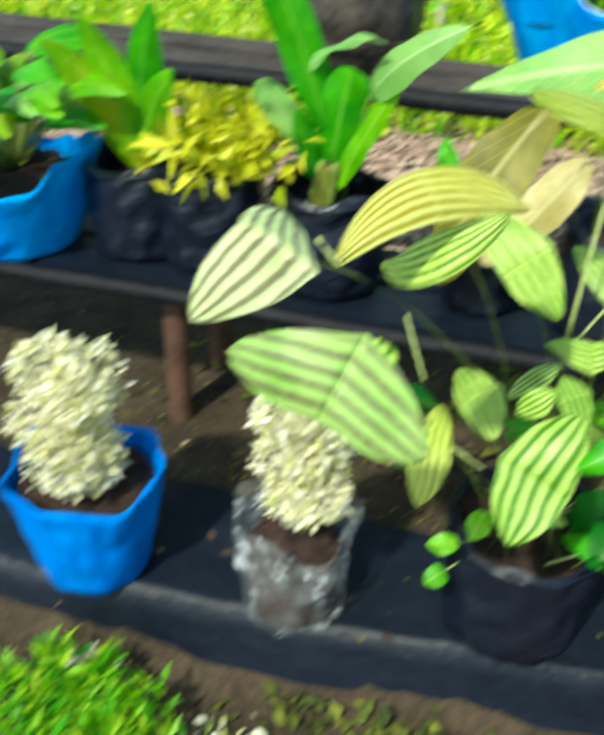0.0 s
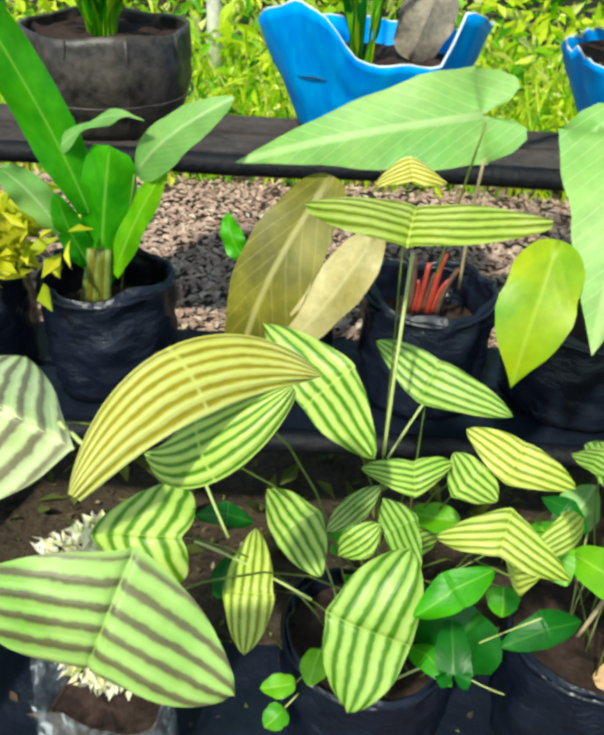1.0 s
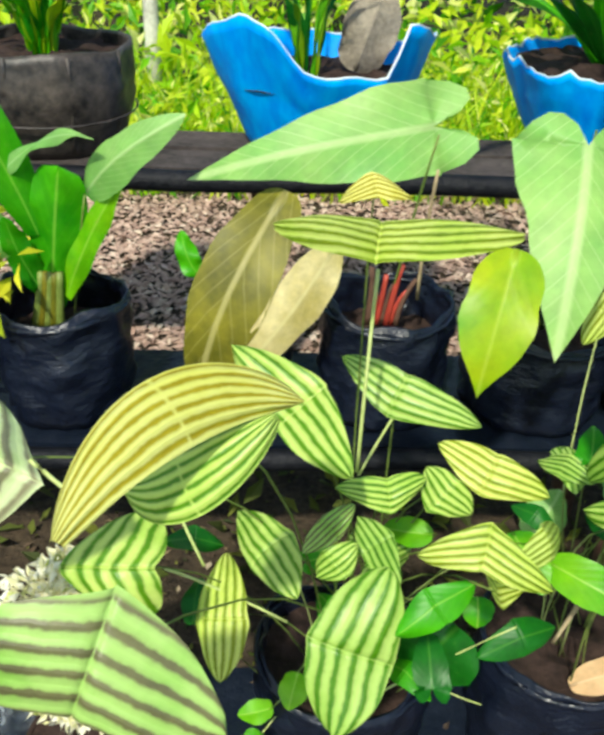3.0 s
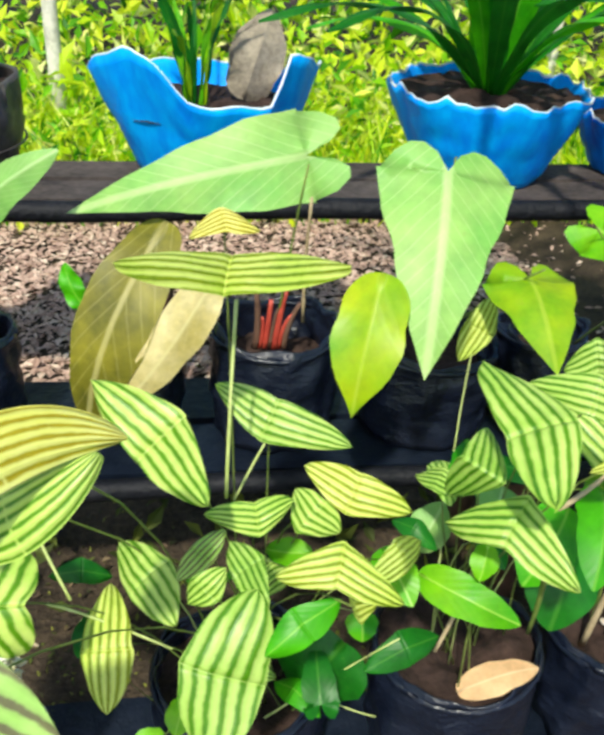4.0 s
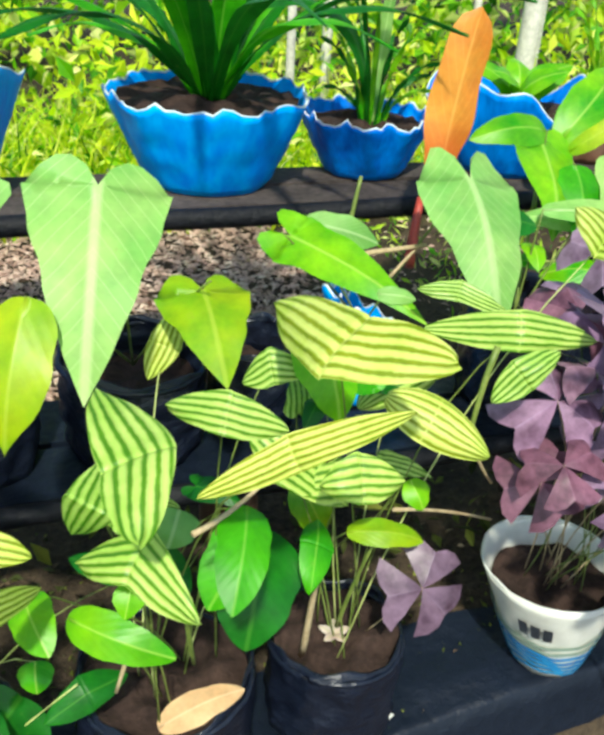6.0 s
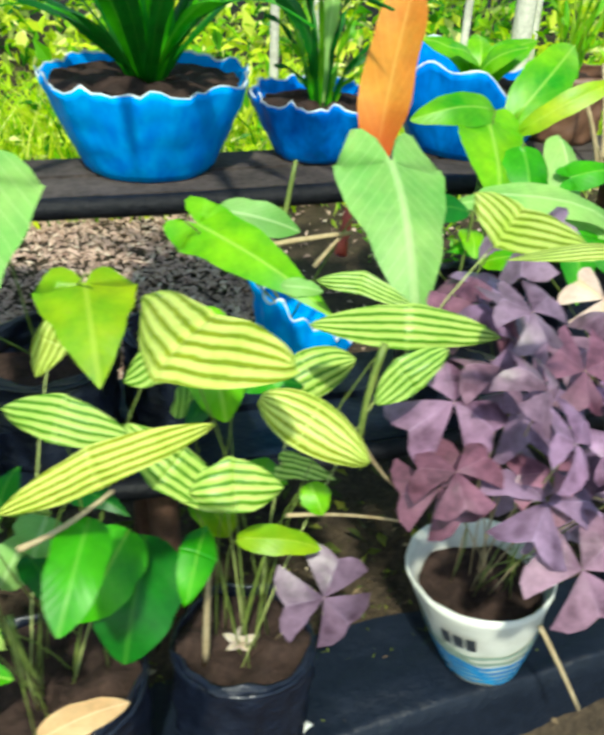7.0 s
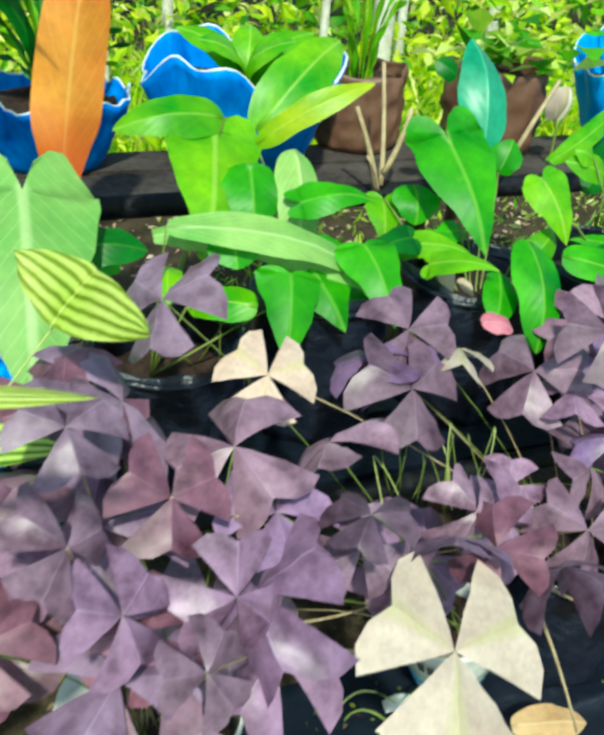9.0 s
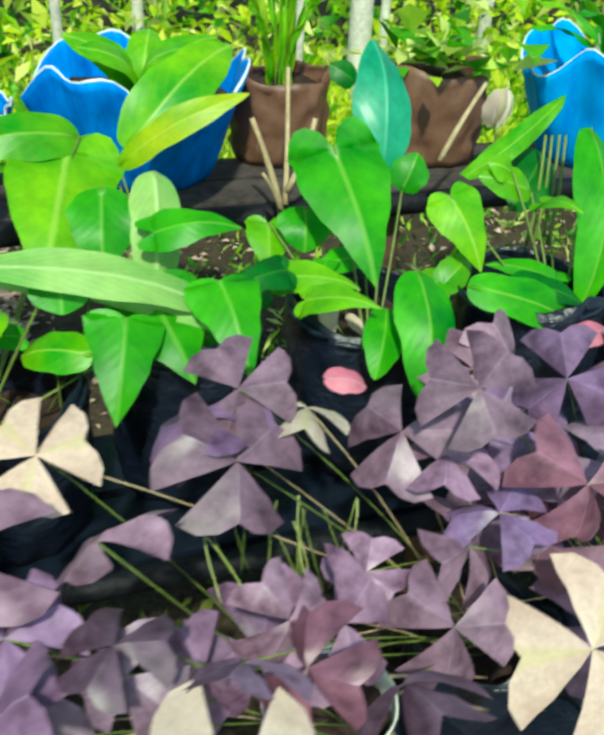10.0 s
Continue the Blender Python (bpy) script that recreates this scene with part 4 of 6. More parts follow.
scrap("torn white plastic strip on the black sheet", 0.972, 0.655, -60, 0.050, 0.015)
scrap("torn white plastic strip beside the stand-in tub", 0.968, 0.690, -8, 0.044, 0.013, bend=0.6)
scrap("small crumpled clear plastic scrap on the sheet", 0.519, 0.631, 25, 0.030, 0.012)
scrap("small crumpled clear plastic scrap on the sheet", 0.497, 0.606, 50, 0.022, 0.009)
scrap("tiny yellow dry leaf bit on the sheet", 0.413, 0.600, 110, 0.018, 0.010, M_DRY)
tan = thing("fallen_leaf", "broad tan dry leaf lying on the ground sheet", "leaf")
leaf(tan, (1.050, 0.628, 0.290), (1.130, 0.612, 0.284), 0.034, M_DRY, facing=(0, -0.5, 1), cup=0.25, sag=0.12, name="blade")
vine = thing("vine_tendril", "thin curling yellow-green tendril on the ground sheet", "tendril")
tube("tendril", [(0.905, 0.640, 0.281), (0.935, 0.668, 0.300), (0.985, 0.690, 0.300)], 0.0016, 0.0012, M_STEM_PALE, vine)
tube("tendril", [(0.900, 0.700, 0.286), (0.930, 0.715, 0.300), (0.950, 0.680, 0.296)], 0.0014, 0.0010, M_STEM_PALE, vine)
tube("tendril", [(0.935, 0.668, 0.292), (0.915, 0.690, 0.304), (0.898, 0.684, 0.286)], 0.0016, 0.0010, M_STEM, vine)
flakes("dry_flowers", 120, lambda: (Vector((-0.325 + R.gauss(0, 0.018), 0.478 + R.gauss(0, 0.008), ground_height(-0.325, 0.478) + 0.01 + abs(R.gauss(0, 0.008)))), (0, -0.2, 0.5)), 0.012, M_FLOWER, flat=0.8, label="pale dry flower bits on the earth by the step", category="flower litter")
flakes("pale_litter", 60, lambda: (Vector((-0.14 + R.gauss(0, 0.03), 0.44 + R.gauss(0, 0.012), ground_height(-0.14, 0.44) + 0.008)), (0, -0.2, 0.3)), 0.014, M_FLOWER, flat=0.4, label="pale leaf bits on damp earth", category="leaf litter")


def fill(parent, count, centre, spread, low, high, materials, striped, size=(0.035, 0.06)):
    """Lower leaves between the larger ones."""
    for k in range(count):
        a = R.uniform(0, 6.28)
        d = Vector((math.cos(a), math.sin(a), R.uniform(-0.3, 0.3)))
        p = Vector((centre[0] + R.gauss(0, spread[0]), centre[1] + R.gauss(0, spread[1]), R.uniform(low, high)))
        l = R.uniform(*size)
        m = materials[k % len(materials)]
        if striped and k % 2:
            wing(parent, p - d * l * 0.6, p + Vector((0, 0, 0.006)), p + d * l * 0.6, l * 0.5, m, facing=(R.gauss(0, 0.3), -0.6, 0.7))
        else:
            leaf(parent, p - d * l * 0.5, p + d * l * 0.5, l * 0.55, m, facing=(R.gauss(0, 0.3), -0.6, 0.8), notch=R.choice((0.0, 0.08, 0.14)))
        if k % 2 == 0:
            tube("stem", [(centre[0] + R.gauss(0, 0.02), centre[1] + R.gauss(0, 0.015), low - 0.08), p - Vector((0, 0, 0.04)), p], 0.0008, 0.0006, M_STEM, parent, sides=5)


fill(low_a, 10, (0.11, 0.60), (0.05, 0.03), 0.42, 0.55, (M_DEEP, M_STRIPE, M_GREEN), True)
fill(low_b, 8, (0.30, 0.66), (0.05, 0.02), 0.52, 0.62, (M_DEEP, M_STRIPE, M_GREEN), True)
fill(low_c, 6, (0.47, 0.72), (0.05, 0.025), 0.54, 0.64, (M_STRIPE, M_DEEP, M_GREEN, M_LIME), True)
fill(bag_g, 6, (0.80, 0.90), (0.06, 0.03), 0.63, 0.72, (M_GREEN, M_DEEP, M_LIME), False, (0.045, 0.075))
fill(bag_h, 6, (0.95, 0.90), (0.06, 0.03), 0.63, 0.72, (M_GREEN, M_DEEP, M_LIME), False, (0.045, 0.075))
fill(bag_i, 4, (1.10, 0.92), (0.05, 0.03), 0.63, 0.67, (M_GREEN, M_DEEP, M_LIME), False, (0.045, 0.075))
fill(bag_j, 4, (1.27, 0.92), (0.05, 0.03), 0.63, 0.67, (M_GREEN, M_DEEP, M_LIME), False, (0.045, 0.075))
fill(bag_k, 6, (1.45, 0.92), (0.05, 0.03), 0.64, 0.74, (M_GREEN, M_DEEP, M_LIME), False, (0.045, 0.075))


def clover_mesh(seed):
    q = random.Random(seed)
    vs, fs, uvs = [], [], []
    for k in range(3):
        a0 = k * 2.094 + q.uniform(-0.2, 0.2)
        tilt = q.uniform(0.35, 1.5) if seed < 7 else q.uniform(0.3, 0.95)
        for side in (-1, 1):
            i0 = len(vs)
            for i in range(6):
                for j in range(4):
                    u, v = i / 5, j / 4 * 1.3333
                    half = (0.74 if seed < 7 else 0.86) * u ** 0.95
                    top = 1.0 + 0.10 * math.sin(v * 3.1) - 0.06 * max(0, 0.34 - v) * 3 * u - 0.14 * max(0, v - 0.78) * 3
                    x = side * half * v * 1.05
                    y = u * top
                    z = 0.22 * u - tilt * u * u * 0.42 - 0.5 * abs(x) * tilt + 0.03 * math.sin(9 * u + 5 * x)
                    vs.append((math.cos(a0) * y - math.sin(a0) * x, math.sin(a0) * y + math.cos(a0) * x, z))
                    uvs.append((u, 0.5 + side * v * 0.5))
            for i in range(5):
                for j in range(3):
                    p = i0 + i * 4 + j
                    f = (p, p + 1, p + 5, p + 4)
                    fs.append(f if side > 0 else f[::-1])
    me = bpy.data.meshes.new("clover_leaf")
    me.from_pydata(vs, [], fs)
    layer = me.uv_layers.new(name="UVMap")
    idx = np.empty(len(me.loops), dtype=np.int32)
    me.loops.foreach_get("vertex_index", idx)
    layer.data.foreach_set("uv", np.asarray(uvs, dtype=np.float32)[idx].ravel())
    me.polygons.foreach_set("use_smooth", [True] * len(me.polygons))
    return me


CLOVERS = {}
for material in (M_PURPLE, M_CREAM):
    CLOVERS[material.name] = [clover_mesh(s) for s in range(12)]
    for me in CLOVERS[material.name]:
        me.materials.append(material)


def clover(parent, place, size, material, turn=None):
    p = Vector(place)
    ob = new("clover_leaf", R.choice(CLOVERS[material.name][:7] if turn is None else CLOVERS[material.name][7:]))
    ob.parent = parent
    q = Vector((R.gauss(0, 0.5), -0.5 + R.gauss(0, 0.5), 0.8)).to_track_quat("Z", "Y").to_matrix().to_4x4()
    ob.matrix_local = Matrix.Translation(p) @ q @ Matrix.Rotation(R.uniform(0, 6.28), 4, "Z") @ Matrix.Scale(size * R.uniform(0.70, 0.98), 4)
    if turn is not None:
        ob.matrix_local = Matrix.Translation(p) @ Vector((R.gauss(0, 0.25), -0.7 + R.gauss(0, 0.2), 0.75)).to_track_quat("Z", "Y").to_matrix().to_4x4() @ Matrix.Rotation(radians(turn), 4, "Z") @ Matrix.Scale(size * 0.8, 4)
    x, y, z = {tub: (TX, TY, TZ + 0.118), low_c: (0.468, 0.655, 0.385), low_d: (1.0, 0.685, 0.385), low_e: (1.155, 0.72, 0.385), low_f: (1.315, 0.74, 0.385)}[parent]
    s = Vector((x + R.gauss(0, 0.018), y + R.gauss(0, 0.018), z))
    m = s.lerp(p, 0.5) + Vector((R.gauss(0, 0.01), R.gauss(0, 0.01), 0.025))
    tube("stem", [s, m, p], 0.0008, 0.0006, M_TWIG if R.random() < 0.5 else M_STEM, parent, sides=5)


# ---- striped bat-wing plants on the ground sheet ----
STALK_ROOTS = {low_a: (0.100, 0.625, 0.385), low_b: (0.300, 0.635, 0.400), low_c: (0.468, 0.655, 0.390)}


def stalk(parent, top):
    """A thin stalk that rises steeply from the soil and bends to the leaf."""
    root, top = Vector(STALK_ROOTS[parent]), Vector(top) - Vector((0, -0.003, 0.004))
    root += Vector((R.gauss(0, 0.022), R.gauss(0, 0.016), -0.01))
    knee = root.lerp(top, 0.45) + Vector((0, 0.03, 0.35 * (top.z - root.z) * R.uniform(0.5, 1.0)))
    tube("stem", [root, knee, top], 0.0009, 0.0006, M_STEM if R.random() < 0.7 else M_STEM_PALE, parent, sides=5)


wing(low_a, (0.082, 0.647, 0.683), (0.122, 0.625, 0.664), (0.179, 0.600, 0.655), 0.034, M_STRIPE, facing=(-0.1, -0.8, 0.6))
stalk(low_a, (0.122, 0.625, 0.664))
wing(low_a, (0.006, 0.549, 0.749), (0.047, 0.525, 0.719), (0.072, 0.469, 0.717), 0.039, M_STRIPE, facing=(-0.1, -0.8, 0.6))
stalk(low_a, (0.047, 0.525, 0.719))
wing(low_a, (0.030, 0.507, 0.843), (0.089, 0.557, 0.809), (0.145, 0.483, 0.850), 0.033, M_STRIPE_YELLOW, facing=(0, -0.45, 0.9))
wing(low_a, (0.068, 0.572, 0.828), (0.088, 0.585, 0.832), (0.110, 0.584, 0.827), 0.017, M_STRIPE_GOLD, facing=(0, -0.6, 0.8))
stalk(low_a, (0.088, 0.585, 0.832))
wing(low_a, (0.138, 0.556, 0.674), (0.169, 0.538, 0.663), (0.204, 0.521, 0.659), 0.029, M_STRIPE_YELLOW, facing=(-0.1, -0.8, 0.6))
stalk(low_a, (0.169, 0.538, 0.663))
wing(low_a, (0.109, 0.451, 0.678), (0.145, 0.449, 0.686), (0.177, 0.428, 0.675), 0.026, M_STRIPE_YELLOW, facing=(-0.1, -0.8, 0.6))
stalk(low_a, (0.145, 0.449, 0.686))
wing(low_a, (-0.000, 0.592, 0.543), (-0.001, 0.555, 0.512), (-0.002, 0.523, 0.481), 0.039, M_STRIPE_YELLOW, facing=(-0.1, -0.8, 0.6))
stalk(low_a, (-0.001, 0.555, 0.512))
wing(low_a, (0.103, 0.484, 0.634), (0.079, 0.465, 0.587), (0.070, 0.427, 0.553), 0.054, M_STRIPE, facing=(-0.1, -0.8, 0.6))
stalk(low_a, (0.079, 0.465, 0.587))
arched_wing(low_a, (-0.036, 0.325, 0.804), (-0.005, 0.371, 0.823), (0.041, 0.397, 0.812), 0.029, M_STRIPE_GOLD, facing=(-0.2, -0.75, 0.6))
stalk(low_a, (-0.005, 0.371, 0.823))
arched_wing(low_a, (-0.024, 0.386, 0.774), (0.000, 0.375, 0.788), (0.033, 0.387, 0.811), 0.026, M_STRIPE, facing=(-0.1, -0.7, 0.7))
wing(low_a, (-0.162, 0.430, 0.692), (-0.106, 0.448, 0.744), (-0.121, 0.502, 0.749), 0.063, M_STRIPE_WHITE, facing=(-0.1, -0.8, 0.6))
stalk(low_a, (-0.106, 0.448, 0.744))
wing(low_a, (-0.050, 0.530, 0.638), (-0.067, 0.504, 0.614), (-0.050, 0.483, 0.590), 0.062, M_STRIPE, facing=(-0.1, -0.8, 0.6))
stalk(low_a, (-0.067, 0.504, 0.614))
wing(low_a, (-0.101, 0.341, 0.733), (-0.038, 0.351, 0.719), (0.016, 0.328, 0.696), 0.053, M_STRIPE_PALE, facing=(-0.1, -0.9, 0.6))
stalk(low_a, (-0.038, 0.351, 0.719))
wing(low_a, (0.005, 0.601, 0.579), (0.033, 0.556, 0.578), (0.048, 0.521, 0.574), 0.038, M_STRIPE, facing=(-0.1, -0.8, 0.6))
stalk(low_a, (0.033, 0.556, 0.578))
wing(low_a, (0.053, 0.521, 0.610), (0.070, 0.529, 0.625), (0.086, 0.535, 0.639), 0.018, M_STRIPE_PALE, facing=(-0.1, -0.8, 0.6))
stalk(low_a, (0.070, 0.529, 0.625))
wing(low_a, (0.073, 0.526, 0.660), (0.106, 0.529, 0.651), (0.131, 0.536, 0.661), 0.023, M_STRIPE, facing=(-0.1, -0.8, 0.6))
stalk(low_a, (0.106, 0.529, 0.651))
wing(low_a, (0.132, 0.554, 0.656), (0.142, 0.538, 0.645), (0.160, 0.529, 0.638), 0.029, M_STRIPE, facing=(-0.1, -0.8, 0.6))
stalk(low_a, (0.142, 0.538, 0.645))
wing(low_a, (0.153, 0.475, 0.633), (0.129, 0.470, 0.620), (0.106, 0.459, 0.605), 0.024, M_GREEN, facing=(-0.1, -0.8, 0.6))
stalk(low_a, (0.129, 0.470, 0.620))
wing(low_a, (0.165, 0.446, 0.677), (0.180, 0.458, 0.681), (0.213, 0.512, 0.645), 0.020, M_STRIPE_YELLOW, facing=(-0.1, -0.8, 0.6))
stalk(low_a, (0.180, 0.458, 0.681))
wing(low_a, (0.087, 0.536, 0.631), (0.099, 0.514, 0.625), (0.108, 0.483, 0.623), 0.024, M_STRIPE, facing=(-0.1, -0.8, 0.6))
stalk(low_a, (0.099, 0.514, 0.625))
wing(low_a, (0.060, 0.495, 0.615), (0.072, 0.495, 0.628), (0.084, 0.498, 0.639), 0.022, M_STRIPE, facing=(-0.1, -0.8, 0.6))
stalk(low_a, (0.072, 0.495, 0.628))
wing(low_a, (0.153, 0.470, 0.645), (0.157, 0.449, 0.654), (0.162, 0.437, 0.670), 0.020, M_STRIPE_YELLOW, facing=(-0.1, -0.8, 0.6))
stalk(low_a, (0.157, 0.449, 0.654))
leaf(low_a, (0.196, 0.589, 0.500), (0.195, 0.572, 0.484), 0.026, M_LIME, facing=(-0.1, -0.8, 0.6))
stalk(low_a, (0.196, 0.589, 0.500))
leaf(low_a, (0.055, 0.529, 0.486), (0.048, 0.509, 0.470), 0.021, M_LIME, facing=(-0.1, -0.8, 0.6))
stalk(low_a, (0.055, 0.529, 0.486))
leaf(low_a, (0.038, 0.540, 0.431), (0.011, 0.536, 0.427), 0.019, M_LIME, facing=(-0.1, -0.8, 0.6))
stalk(low_a, (0.038, 0.540, 0.431))
leaf(low_a, (0.030, 0.554, 0.379), (0.015, 0.541, 0.370), 0.022, M_LIME, facing=(-0.1, -0.8, 0.6))
stalk(low_a, (0.030, 0.554, 0.379))
leaf(low_a, (0.265, 0.683, 0.475), (0.293, 0.703, 0.513), 0.038, M_GREY, facing=(-0.1, -0.8, 0.6))
stalk(low_a, (0.265, 0.683, 0.475))
leaf(low_a, (0.152, 0.586, 0.567), (0.118, 0.608, 0.554), 0.022, M_LIME, facing=(-0.1, -0.8, 0.6))
stalk(low_a, (0.152, 0.586, 0.567))
leaf(low_a, (0.182, 0.582, 0.472), (0.143, 0.591, 0.404), 0.078, M_DEEP, facing=(-0.1, -0.8, 0.6))
stalk(low_a, (0.182, 0.582, 0.472))
# second striped plant
wing(low_b, (0.252, 0.568, 0.747), (0.268, 0.498, 0.737), (0.259, 0.449, 0.726), 0.044, M_STRIPE, facing=(-0.1, -0.8, 0.6))
stalk(low_b, (0.268, 0.498, 0.737))
wing(low_b, (0.312, 0.774, 0.621), (0.329, 0.784, 0.650), (0.344, 0.793, 0.679), 0.030, M_STRIPE_YELLOW, facing=(-0.1, -0.8, 0.6))
stalk(low_b, (0.329, 0.784, 0.650))
wing(low_b, (0.379, 0.703, 0.652), (0.404, 0.699, 0.668), (0.432, 0.684, 0.668), 0.032, M_STRIPE, facing=(-0.1, -0.8, 0.6))
stalk(low_b, (0.404, 0.699, 0.668))
wing(low_b, (0.297, 0.590, 0.712), (0.333, 0.561, 0.716), (0.372, 0.551, 0.705), 0.030, M_STRIPE, facing=(-0.1, -0.8, 0.6))
stalk(low_b, (0.333, 0.561, 0.716))
wing(low_b, (0.229, 0.528, 0.665), (0.241, 0.509, 0.701), (0.256, 0.545, 0.705), 0.032, M_STRIPE, facing=(-0.1, -0.8, 0.6))
stalk(low_b, (0.241, 0.509, 0.701))
wing(low_b, (0.227, 0.527, 0.646), (0.265, 0.501, 0.663), (0.289, 0.454, 0.652), 0.037, M_STRIPE, facing=(-0.1, -0.8, 0.6))
stalk(low_b, (0.265, 0.501, 0.663))
leaf(low_b, (0.344, 0.547, 0.651), (0.319, 0.481, 0.624), 0.037, M_GREEN, facing=(-0.1, -0.8, 0.6))
stalk(low_b, (0.344, 0.547, 0.651))
leaf(low_b, (0.222, 0.543, 0.584), (0.286, 0.502, 0.570), 0.030, M_LIME, facing=(-0.1, -0.8, 0.6))
stalk(low_b, (0.222, 0.543, 0.584))
leaf(low_b, (0.197, 0.552, 0.602), (0.208, 0.506, 0.593), 0.030, M_LIME, facing=(-0.1, -0.8, 0.6))
stalk(low_b, (0.197, 0.552, 0.602))
leaf(low_b, (0.265, 0.533, 0.617), (0.257, 0.518, 0.598), 0.020, M_LIME, facing=(-0.1, -0.8, 0.6))
stalk(low_b, (0.265, 0.533, 0.617))
wing(low_b, (0.295, 0.485, 0.713), (0.349, 0.474, 0.743), (0.401, 0.440, 0.784), 0.022, M_STRIPE_YELLOW, facing=(-0.1, -0.8, 0.6))
stalk(low_b, (0.349, 0.474, 0.743))
leaf(low_b, (0.385, 0.647, 0.541), (0.357, 0.579, 0.474), 0.074, M_DEEP, facing=(-0.1, -0.8, 0.6))
stalk(low_b, (0.385, 0.647, 0.541))
leaf(low_b, (0.372, 0.628, 0.565), (0.327, 0.586, 0.520), 0.052, M_GREEN, facing=(-0.1, -0.8, 0.6))
stalk(low_b, (0.372, 0.628, 0.565))
leaf(low_b, (0.314, 0.633, 0.586), (0.301, 0.614, 0.565), 0.040, M_GREY, facing=(-0.1, -0.8, 0.6))
stalk(low_b, (0.314, 0.633, 0.586))
# third striped plant
wing(low_c, (0.391, 0.675, 0.742), (0.406, 0.559, 0.756), (0.454, 0.504, 0.777), 0.054, M_STRIPE_YELLOW, facing=(-0.1, -0.8, 0.6))
stalk(low_c, (0.406, 0.559, 0.756))
wing(low_c, (0.519, 0.662, 0.709), (0.580, 0.618, 0.721), (0.660, 0.619, 0.705), 0.034, M_STRIPE, facing=(-0.1, -0.8, 0.6))
stalk(low_c, (0.580, 0.618, 0.721))
wing(low_c, (0.546, 0.586, 0.680), (0.568, 0.589, 0.700), (0.598, 0.586, 0.719), 0.028, M_STRIPE, facing=(-0.1, -0.8, 0.6))
arched_wing(low_c, (0.587, 0.737, 0.626), (0.545, 0.735, 0.617), (0.502, 0.733, 0.591), 0.044, M_STRIPE, facing=(-0.1, -0.8, 0.6))
stalk(low_c, (0.545, 0.735, 0.617))
arched_wing(low_c, (0.469, 0.613, 0.680), (0.500, 0.594, 0.666), (0.536, 0.565, 0.646), 0.040, M_STRIPE_YELLOW, facing=(-0.1, -0.8, 0.6))
wing(low_c, (0.645, 0.670, 0.804), (0.674, 0.661, 0.774), (0.702, 0.598, 0.786), 0.041, M_STRIPE_YELLOW, facing=(-0.1, -0.8, 0.6))
stalk(low_c, (0.674, 0.661, 0.774))
wing(low_c, (0.573, 0.495, 0.830), (0.612, 0.478, 0.837), (0.662, 0.468, 0.838), 0.013, M_STRIPE_YELLOW, facing=(0, -0.3, 0.9))
leaf(low_c, (0.456, 0.628, 0.538), (0.524, 0.613, 0.527), 0.026, M_YELLOW, facing=(0, -0.5, 0.9))
stalk(low_c, (0.456, 0.628, 0.538))
wing(low_c, (0.408, 0.628, 0.593), (0.448, 0.637, 0.585), (0.487, 0.653, 0.583), 0.039, M_STRIPE, facing=(-0.1, -0.8, 0.6))
stalk(low_c, (0.448, 0.637, 0.585))
leaf(low_c, (0.441, 0.716, 0.529), (0.465, 0.697, 0.474), 0.039, M_YELLOW, facing=(-0.1, -0.8, 0.6))
stalk(low_c, (0.441, 0.716, 0.529))
wing(low_c, (0.545, 0.729, 0.713), (0.581, 0.719, 0.710), (0.616, 0.691, 0.701), 0.021, M_STRIPE, facing=(-0.1, -0.8, 0.6))
wing(low_c, (0.377, 0.666, 0.636), (0.406, 0.645, 0.604), (0.453, 0.619, 0.572), 0.040, M_STRIPE, facing=(-0.1, -0.8, 0.6))
stalk(low_c, (0.406, 0.645, 0.604))
wing(low_c, (0.413, 0.586, 0.626), (0.444, 0.586, 0.625), (0.481, 0.581, 0.622), 0.040, M_STRIPE, facing=(-0.1, -0.8, 0.6))
stalk(low_c, (0.444, 0.586, 0.625))
leaf(low_c, (0.524, 0.655, 0.561), (0.531, 0.636, 0.540), 0.025, M_LIME, facing=(-0.1, -0.8, 0.6))
stalk(low_c, (0.524, 0.655, 0.561))
leaf(low_c, (0.478, 0.777, 0.662), (0.461, 0.737, 0.594), 0.031, M_LIME, facing=(-0.1, -0.8, 0.6))
stalk(low_c, (0.478, 0.777, 0.662))
leaf(low_c, (0.529, 0.777, 0.686), (0.564, 0.765, 0.683), 0.017, M_GREY, facing=(-0.1, -0.8, 0.6))
tube("stem", [(0.117, 0.609, 0.654), (0.105, 0.599, 0.637), (0.094, 0.588, 0.620)], 0.0010, 0.0008, M_STEM_PALE, low_a)
tube("stem", [(0.096, 0.598, 0.774), (0.091, 0.573, 0.725), (0.087, 0.547, 0.656)], 0.0012, 0.0012, M_STEM_PALE, low_a)
tube("stem", [(-0.027, 0.507, 0.675), (-0.017, 0.493, 0.658), (-0.005, 0.479, 0.641)], 0.0010, 0.0009, M_STEM_PALE, low_a)
tube("stem", [(-0.044, 0.581, 0.536), (-0.016, 0.577, 0.529), (0.047, 0.556, 0.508)], 0.0012, 0.0010, M_STEM_PALE, low_a)
tube("stem", [(0.119, 0.576, 0.395), (0.173, 0.582, 0.434), (0.224, 0.569, 0.489)], 0.0011, 0.0007, M_STEM_PALE, low_a)
